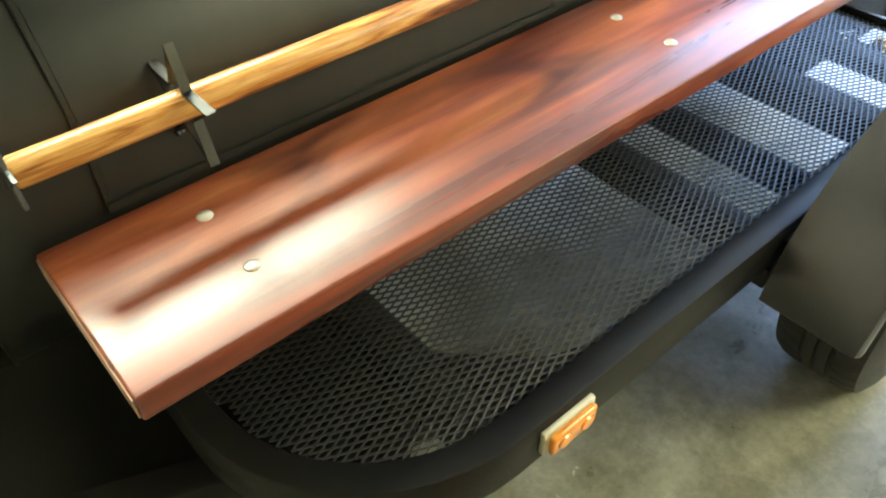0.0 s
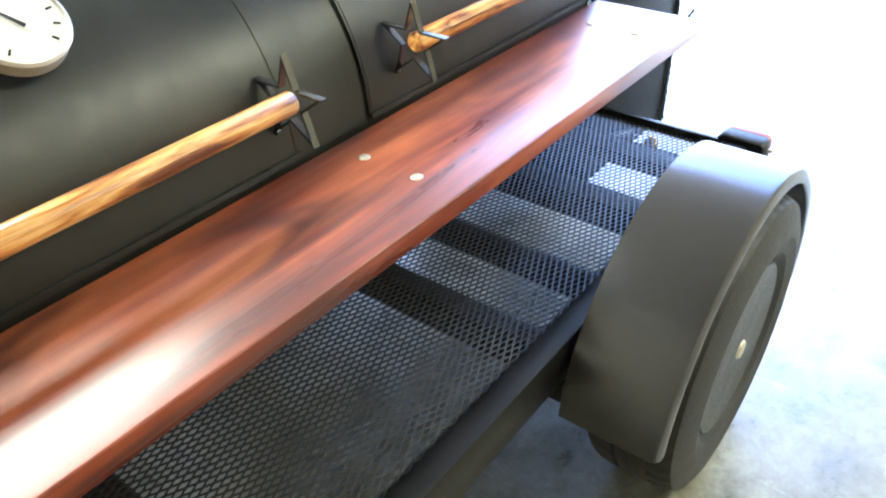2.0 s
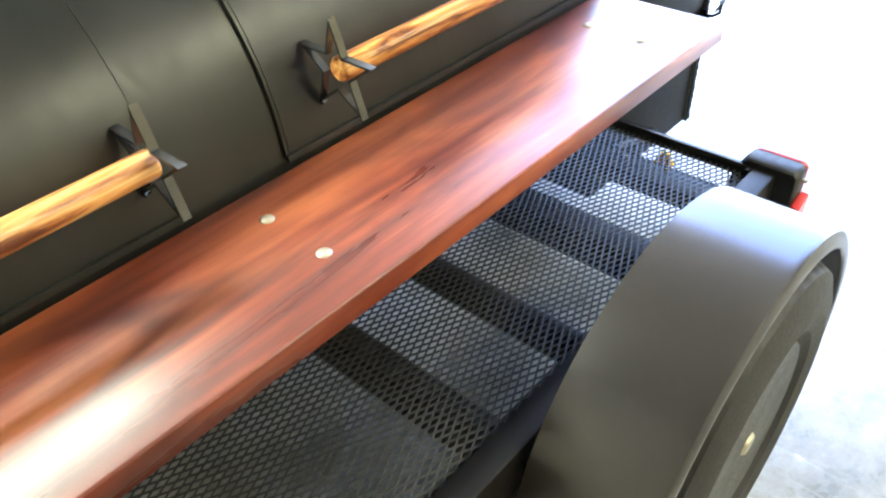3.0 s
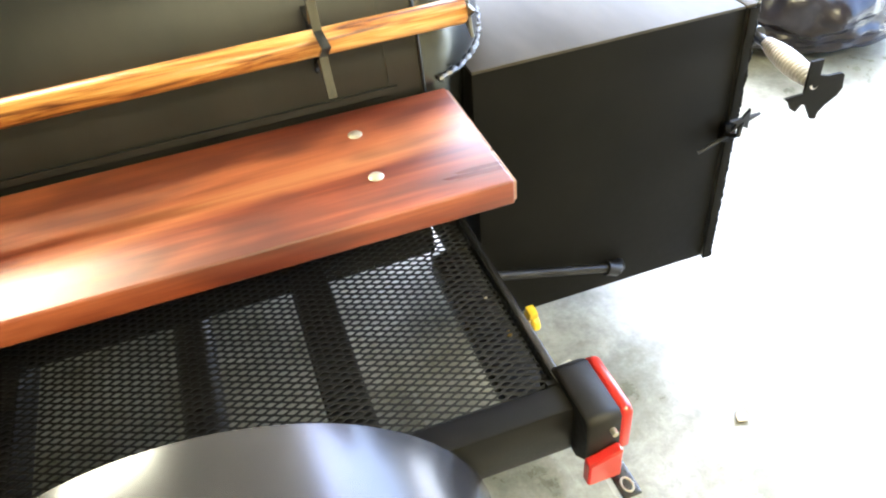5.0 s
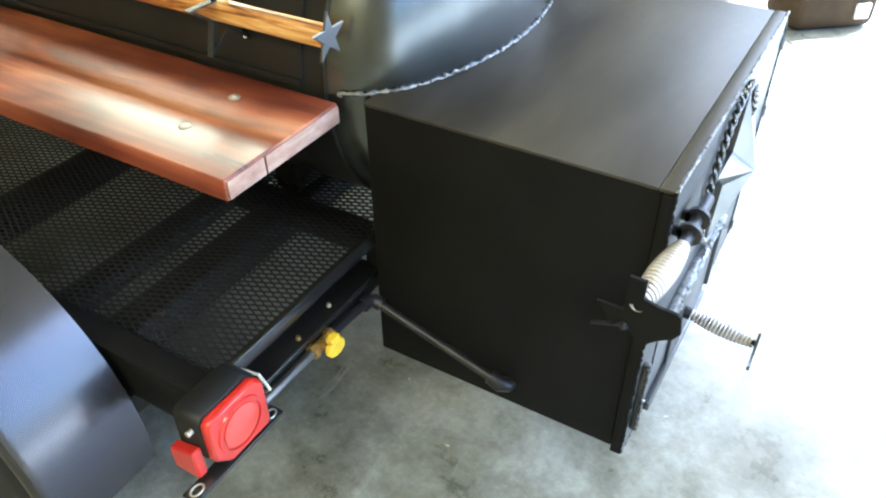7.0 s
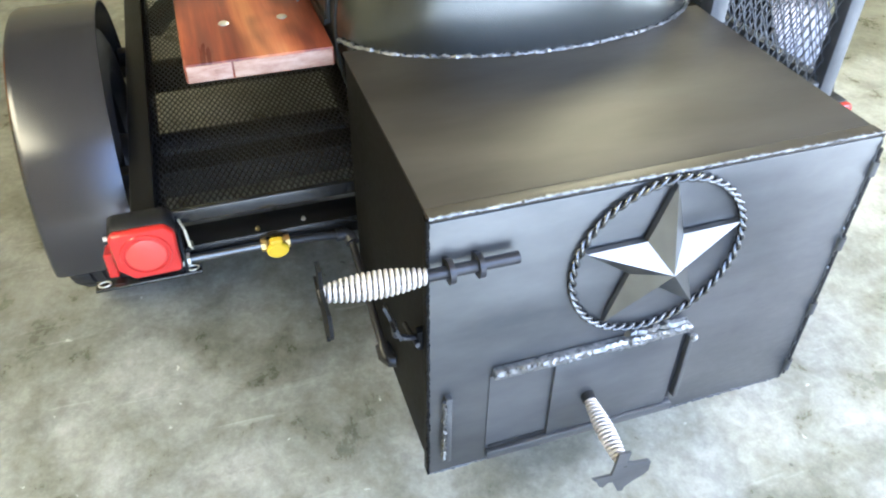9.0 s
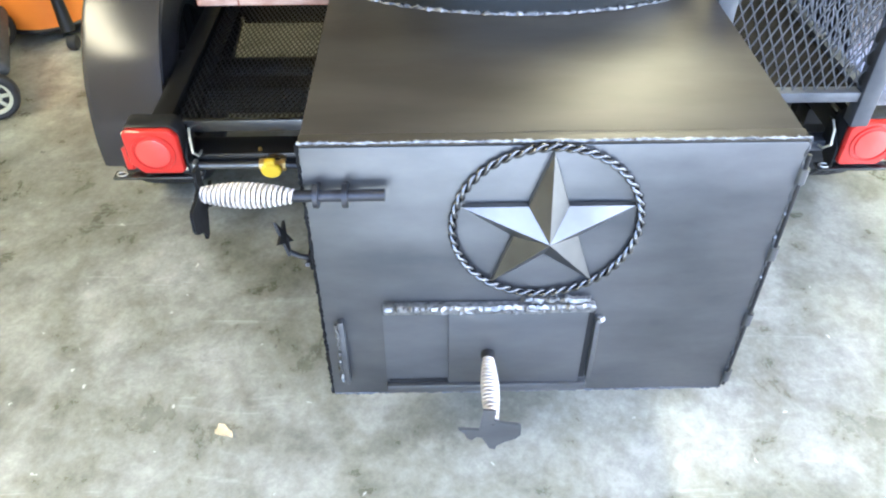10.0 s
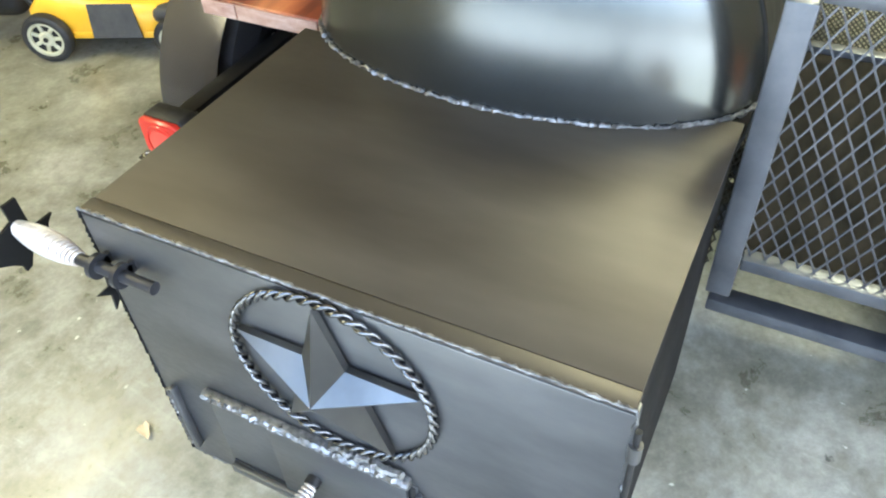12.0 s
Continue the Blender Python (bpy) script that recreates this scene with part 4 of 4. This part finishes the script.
# ---- gas line ----
def build_gas_line():
    t = thing("gas_pipe", "black iron gas pipe with a yellow valve under the trailer", "pipe", (-0.55, -0.18, 0.385))
    z = 0.388
    part("pipe", tube([(-0.545, -0.362, z), (-0.545, -0.20, z)], 0.0092, 16), STARSTEEL, t, "bare steel pipe nipple")
    part("end_fitting", tube([(-0.545, -0.385, z), (-0.545, -0.355, z)], 0.016, 8), GALV, t)
    part("pipe", tube([(-0.545, -0.155, z), (-0.545, -0.035, z - 0.01)], 0.0092, 16), PIPE, t)
    v = part("valve", tube([(-0.545, -0.208, z), (-0.545, -0.196, z), (-0.545, -0.195, z), (-0.545, -0.16, z), (-0.545, -0.159, z), (-0.545, -0.147, z)], [0.015, 0.015, 0.011, 0.011, 0.015, 0.015], 8), BRASS, t, "brass ball valve with a yellow lever")
    part("valve_stem", tube([(-0.545, -0.178, z), (-0.518, -0.178, z + 0.006)], 0.009, 12), BRASS, v)
    part("valve_lever", prism([(0.024 * math.cos(radians(a)), 0.019 * math.sin(radians(a))) for a in range(0, 360, 24)], Matrix.Translation((-0.514, -0.176, z + 0.006)) @ TO_YZ, 0.014, 0.003), YELLOW, v, "yellow plastic lever")
    part("lever_tab", box(-0.524, -0.508, -0.19, -0.165, z + 0.02, z + 0.034, 0.003), YELLOW, v)
    part("elbow", tube([(-0.545, -0.045, z - 0.01), (-0.545, -0.026, z - 0.012), (-0.538, -0.016, z - 0.016), (-0.522, -0.014, z - 0.022)], 0.015, 14), PIPE, t)
    part("pipe", tube([(-0.53, -0.015, z - 0.02), (-0.255, -0.015, 0.288)], 0.0092, 16), PIPE, t)
    part("end_elbow", tube([(-0.272, -0.015, 0.294), (-0.25, -0.015, 0.284), (-0.238, -0.006, 0.28), (-0.236, 0.003, 0.28)], [0.0155, 0.0165, 0.0155, 0.0145], 14), PIPE, t)
    return t


build_gas_line()


# ---- wood rack on the far side ----
def build_rack():
    t = thing("wood_rack", "grey steel firewood rack with expanded metal sides beside the tank", "rack", (-1.0, 1.0, TOP))
    ym, yo, xr, xf, z0, z1 = 0.79, 1.155, -0.52, -1.25, 0.562, 1.015
    for x in (xr, xf):
        for y in (ym, yo):
            part("post", box(x - 0.02, x + 0.02, y - 0.02, y + 0.02, 0.501, z1, 0.003), FRAMEGREY, t)
        for z in (z0, z1):
            part("rail", box(x - 0.015, x + 0.015, ym + 0.021, yo - 0.021, z, z + 0.024, 0.003), FRAMEGREY, t)
    for y in (ym, yo):
        for z in (z0, z1):
            part("rail", box(xf + 0.021, xr - 0.021, y - 0.015, y + 0.015, z, z + 0.024, 0.003), FRAMEGREY, t)
    panels = (((xr, ym, z0), (0, 0, 1), (0, 1, 0), z1 - z0, yo - ym), ((xf, yo, z0), (0, 0, 1), (1, 0, 0), z1 - z0, xr - xf))
    # Added sheet: its dark colour stands for the shaded floor seen through the mesh.
    part("floor_shade_sheet", box(xf + 0.016, xr - 0.016, ym + 0.016, yo - 0.016, z0 + 0.004, z0 + 0.01), FLOOR_SHADE, t, "near-black sheet standing for the shaded floor below the rack")
    for o, u, v, lu, lv in panels:
        me = expanded_metal(o, u, v, lu, lv, 0.050, 0.024, 0.0027, 0.0026)
        me.materials.append(FRAMEGREY)
        p = new("mesh_panel", me)
        p.parent, p.matrix_parent_inverse = t, Matrix.Translation((1.0, -1.0, -TOP))
        p["kind"] = "stuff"
    return t


build_rack()


# ---- loose things ----
def build_bag():
    bm = bmesh.new()
    bmesh.ops.create_icosphere(bm, subdivisions=6, radius=1.0)
    for v in bm.verts:
        p = v.co.copy()
        swell = noise.fractal(p * 1.6, 1.0, 2.0, 3)
        folds = abs(noise.noise(Vector((p.x * 4, p.y * 4, p.z * 2.2)))) + 0.35 * abs(noise.noise(Vector((p.x * 9, p.y * 9, p.z * 5 + 4))))
        pleats = abs(math.sin(7 * math.atan2(p.y, p.x) + 2.5 * swell)) * max(0.0, p.z)
        s = 1 + 0.09 * swell - 0.06 * folds - 0.09 * pleats
        low = p.z < 0
        wide = 0.44 * (1 - abs(p.z) ** (9 if low else 1.45)) / max(0.05, math.hypot(p.x, p.y)) if abs(p.z) < 0.999 else 0.0
        v.co = Vector((p.x * s * wide, p.y * s * wide, 0.17 + p.z * (0.17 if low else 0.5 * s)))
        v.co.z = max(0.0, v.co.z)
    t = thing("trash_bag", "full black shiny plastic trash bag on the floor", "bag")
    part("sack", bm, BAG, t, "", 60)
    part("gathered_corner", tube([(-0.34, 0.09, 0.075), (-0.41, 0.14, 0.06), (-0.455, 0.17, 0.05)], [0.07, 0.035, 0.006], 12), BAG, t, "pinched corner of the bag")
    part("tied_neck", tube([(0, 0, 0.6), (0.01, 0, 0.66), (0.0, 0.02, 0.68), (-0.04, 0.05, 0.72), (-0.08, 0.06, 0.74)], [0.07, 0.03, 0.022, 0.05, 0.075], 14), BAG, t, "twisted bag neck")
    t.matrix_world = pose(1.21, 1.29, 0.001)
    return t


build_bag()


def build_carton(x, y, w, d, h, turn, name="cardboard_box", label="brown cardboard box standing on the floor"):
    t = thing(name, label, "box", (0, 0, 0))
    part("carton_body", box(-w / 2, w / 2, -d / 2, d / 2, 0.0, h, 0.004), CARD, t)
    for s in (-1, 1):
        bm = box(-w / 2, w / 2, 0, d / 2 - 0.004, 0, 0.004)
        bm.transform(Matrix.Translation((0, s * d / 2, h + 0.001)) @ Matrix.Rotation(radians(35 if s < 0 else -35), 4, "X") @ Matrix.Scale(-s, 4, (0, 1, 0)))
        bmesh.ops.recalc_face_normals(bm, faces=bm.faces)
        part("flap", bm, CARD, t)
    t.matrix_world = pose(x, y, 0.001, 0, 0, turn)
    return t


build_carton(1.16, 2.02, 0.45, 0.4, 0.5, 12)


def build_crate():
    t = thing("storage_crate", "orange plastic storage crate with red ends on the floor", "crate")
    part("crate_body", box(-0.30, 0.30, -0.22, 0.22, 0.045, 0.34, 0.02, 3), ORANGE, t)
    # raised border round the sunken front panel
    for x0, x1, z0, z1 in ((-0.27, 0.27, 0.075, 0.1), (-0.27, 0.27, 0.29, 0.315), (-0.27, -0.245, 0.1005, 0.2895), (0.245, 0.27, 0.1005, 0.2895)):
        part("panel_border", box(x0, x1, -0.231, -0.2195, z0, z1, 0.004), ORANGE, t)
    part("crate_rim", box(-0.32, 0.32, -0.24, 0.24, 0.341, 0.37, 0.008), ORANGE, t)
    for x in (-0.26, 0.26):
        for y in (-0.18, 0.18):
            part("foot", box(x - 0.035, x + 0.035, y - 0.03, y + 0.03, 0.0, 0.0445, 0.008), ORANGE, t)
    for s in (-1, 1):
        part("end_grip", box(s * 0.325 - 0.02, s * 0.325 + 0.02, -0.1, 0.1, 0.2, 0.29, 0.01), RED_LENS, t)
    t.matrix_world = pose(-0.845, 3.117, 0.001, 0, 0, 31.6)
    return t


build_crate()


def build_tool_bag():
    t = thing("tool_bag", "dark canvas tool bag with tan base, pale straps and buckles", "bag")
    part("lower_half", box(-0.2, 0.2, -0.14, 0.14, 0.0, 0.17, 0.04, 3), CANVAS, t, "tan canvas lower half")
    part("upper_half", box(-0.19, 0.19, -0.13, 0.13, 0.171, 0.33, 0.045, 3), MACHINE, t, "dark canvas upper half")
    part("red_flap", box(-0.18, -0.04, -0.1, 0.1, 0.331, 0.345, 0.005), RED_LENS, t, "red top flap")
    for s in (-1, 1):
        arc = [(0.13 * math.cos(radians(a)), s * 0.135, 0.2 + 0.2 * math.sin(radians(a))) for a in range(0, 181, 15)]
        part("strap", tube(arc, 0.011, 8), WHITEMETAL, t, "pale carrying strap")
        part("buckle", box(0.08, 0.15, min(s * 0.135, s * 0.155), max(s * 0.135, s * 0.155), 0.05, 0.12, 0.006), WHITEMETAL, t)
    t.matrix_world = pose(-0.10, 2.98, 0.001, 0, 0, 40)
    return t


build_tool_bag()


def small_wheel(parent, x, y, r, w, rim):
    k = part("wheel", lathe([(-w / 2, r * 0.72), (-w / 2 - 0.002, r * 0.86), (-w * 0.42, r * 0.97), (-w * 0.25, r), (w * 0.25, r), (w * 0.42, r * 0.97), (w / 2 + 0.002, r * 0.86), (w / 2, r * 0.72)], (x, y, r), "y", 40, None, False), RUBBER, parent)
    # Near-black disc puts the recess shade between the spokes into colour.
    part("well_shade_disc", lathe([(-w * 0.2, 0.0), (-w * 0.2, r * 0.735), (w * 0.2, r * 0.735), (w * 0.2, 0.0)], (x, y, r), "y", 32), MACHINE, k, "black disc for the shade inside the wheel")
    part("wheel_rim", lathe([(-w * 0.3, r * 0.58), (-w * 0.46, r * 0.62), (-w * 0.48, r * 0.74), (w * 0.48, r * 0.74), (w * 0.46, r * 0.62), (w * 0.3, r * 0.58)], (x, y, r), "y", 40, None, False), rim, k)
    part("wheel_hub", lathe([(-w * 0.46, 0.0), (-w * 0.46, r * 0.22), (-w * 0.3, r * 0.32), (w * 0.3, r * 0.32), (w * 0.46, r * 0.22), (w * 0.46, 0.0)], (x, y, r), "y", 28), rim, k)
    for i in range(7):
        bm = box(r * 0.3, r * 0.61, -w * 0.34, w * 0.34, -r * 0.075, r * 0.075, 0.002)
        bm.transform(Matrix.Translation((x, y, r)) @ Matrix.Rotation(2 * math.pi * i / 7, 4, "Y"))
        part("spoke", bm, rim, k)
    part("axle_cap", lathe([(-w * 0.56, 0.0), (-w * 0.56, r * 0.1), (w * 0.56, r * 0.1), (w * 0.56, 0.0)], (x, y, r), "y", 14), MACHINE, k)
    return k


def build_mower():
    """Side towards +y faces the trailer; x runs from the rear to the front wheels."""
    t = thing("lawn_mower", "yellow push lawn mower with pale wheels and a black engine", "lawn mower")
    bm = bmesh.new()
    prof = [(0.27, 0.08), (0.28, 0.12), (0.25, 0.18), (0.17, 0.195), (0.05, 0.2), (-0.06, 0.205), (-0.17, 0.225), (-0.26, 0.245), (-0.31, 0.19), (-0.32, 0.08)]
    rows = []
    for y, k in ((-0.25, 0.8), (-0.24, 0.95), (-0.2, 1.03), (-0.1, 1.08), (0.1, 1.08), (0.2, 1.03), (0.24, 0.95), (0.25, 0.8)):
        rows.append([bm.verts.new((x * (0.9 + 0.1 * k), y, 0.07 + (z - 0.07) * k)) for x, z in prof])
    for a, b in zip(rows, rows[1:]):
        for j in range(len(prof) - 1):
            bm.faces.new((a[j], a[j + 1], b[j + 1], b[j]))
    bm.faces.new(rows[0])
    bm.faces.new(rows[-1][::-1])
    bmesh.ops.recalc_face_normals(bm, faces=bm.faces)
    part("deck", bm, MOWYEL, t, "yellow steel deck", 50)
    bm = bmesh.new()
    flap = [(-0.08, -0.235, 0.2), (0.09, -0.235, 0.2), (0.12, -0.28, 0.085), (-0.07, -0.28, 0.085)]
    a = [bm.verts.new(p) for p in flap]
    b = [bm.verts.new(Vector(p) + Vector((0, -0.008, 0.005))) for p in flap]
    bm.faces.new(a)
    bm.faces.new(b[::-1])
    for k in range(4):
        bm.faces.new((a[k], a[(k + 1) % 4], b[(k + 1) % 4], b[k]))
    bmesh.ops.recalc_face_normals(bm, faces=bm.faces)
    part("side_flap", bm, GREYPL, t, "grey hinged side flap")
    part("deck_skirt", box(-0.24, 0.22, -0.262, -0.2525, 0.075, 0.1, 0.003), MOWYEL, t)
    part("front_cowl", box(0.16, 0.33, -0.262, 0.262, 0.125, 0.19, 0.03, 3), GREYPL, t, "black front axle cover")
    e = part("engine", lathe([(0.17, 0.0), (0.17, 0.14), (0.22, 0.17), (0.37, 0.15), (0.40, 0.11), (0.41, 0.0)], (-0.02, 0, 0), "z", 32), MACHINE, t, "black petrol engine")
    part("engine_block", box(0.05, 0.22, -0.09, 0.12, 0.26, 0.36, 0.015, 3), MACHINE, e)
    part("fuel_cap", lathe([(0.36, 0.0), (0.36, 0.03), (0.39, 0.03), (0.395, 0.0)], (0.17, 0.05, 0), "z", 20), GREYPL, e)
    part("muffler", box(-0.2, -0.12, 0.06, 0.17, 0.27, 0.33, 0.012, 3), GALV, e)
    part("grass_bag", box(-0.80, -0.36, -0.2, 0.2, 0.12, 0.42, 0.06, 4), MACHINE, t, "black grass catcher bag")
    for y in (-0.22, 0.22):
        part("handle_bar", tube([(-0.3, y, 0.2), (-0.36, y, 0.3), (-0.9, y, 0.95)], 0.0125, 12), MACHINE, t)
    part("handle_grip", tube([(-0.9, -0.235, 0.95), (-0.9, 0.235, 0.95)], 0.014, 12), MACHINE, t)
    for x, r in ((-0.25, 0.094), (0.25, 0.084)):
        for y in (-0.285, 0.285):
            small_wheel(t, x, y, r, 0.045, CREAM)
    t.matrix_world = pose(-1.567, -1.651, 0.001, 0, 0, 113)
    return t


build_mower()


def build_shop_vac():
    t = thing("shop_vacuum", "orange drum shop vacuum with black lid and caster feet", "vacuum cleaner")
    part("drum", lathe([(0.05, 0.0), (0.05, 0.185), (0.06, 0.197), (0.2, 0.21), (0.345, 0.222), (0.36, 0.228), (0.37, 0.222)], (0, 0, 0), "z", 56), ORANGE, t)
    part("drum_rim", lathe([(0.043, 0.18), (0.043, 0.2), (0.056, 0.205), (0.062, 0.199)], (0, 0, 0), "z", 56), MACHINE, t, "black lower rim")
    lid = part("lid", lathe([(0.371, 0.0), (0.371, 0.235), (0.395, 0.236), (0.43, 0.215), (0.5, 0.15), (0.53, 0.06), (0.53, 0.0)], (0, 0, 0), "z", 56), MACHINE, t, "black domed lid")
    part("lid_handle", tube([(-0.08, 0, 0.515), (-0.07, 0, 0.56), (0.07, 0, 0.56), (0.08, 0, 0.515)], 0.013, 10), MACHINE, lid)
    for k in range(4):
        a = radians(36 + 90 * k)
        c, s = math.cos(a), math.sin(a)
        leg = part("caster_leg", tube([(0.232 * c, 0.232 * s, 0.36), (0.255 * c, 0.255 * s, 0.2), (0.29 * c, 0.29 * s, 0.075)], [0.022, 0.022, 0.028], 12), MACHINE, t)
        part("caster_wheel", lathe([(-0.018, 0.0), (-0.018, 0.026), (-0.012, 0.032), (0.012, 0.032), (0.018, 0.026), (0.018, 0.0)], (0.30 * c, 0.30 * s, 0.032), "y", 24), RUBBER, leg)
    hose = [(-0.2, -0.1, 0.42), (-0.3, -0.16, 0.44), (-0.36, -0.1, 0.36), (-0.37, 0.05, 0.2), (-0.34, 0.2, 0.06), (-0.2, 0.32, 0.032), (0.0, 0.36, 0.032)]
    part("hose", tube(hose, 0.028, 14), MACHINE, t, "black ribbed hose")
    t.matrix_world = pose(-2.15, -1.40, 0.001)
    return t


build_shop_vac()


def fallen_leaf(x, y, turn, size):
    bm = bmesh.new()
    ring = []
    for k in range(10):
        a = 2 * math.pi * k / 10
        r = size * (1.0 + 0.25 * math.sin(3 * a + turn))
        ring.append(bm.verts.new((r * math.cos(a), 0.6 * r * math.sin(a), 0.004 + 0.006 * abs(math.sin(a)))))
    c = bm.verts.new((0, 0, 0.002))
    for k in range(10):
        bm.faces.new((c, ring[k], ring[(k + 1) % 10]))
    r = bmesh.ops.extrude_face_region(bm, geom=list(bm.faces))
    for v in r["geom"]:
        if isinstance(v, bmesh.types.BMVert):
            v.co.z += 0.0015
    bmesh.ops.recalc_face_normals(bm, faces=bm.faces)
    ob = part("fallen_leaf", bm, LEAFMAT, None, "", 60)
    ob.matrix_world = pose(x, y, 0.0, 0, 0, turn * 57)
    return tagged(ob, "dry tan leaf lying on the concrete", "leaf", "fallen leaves")


fallen_leaf(-0.066, -0.275, 1.0, 0.023)
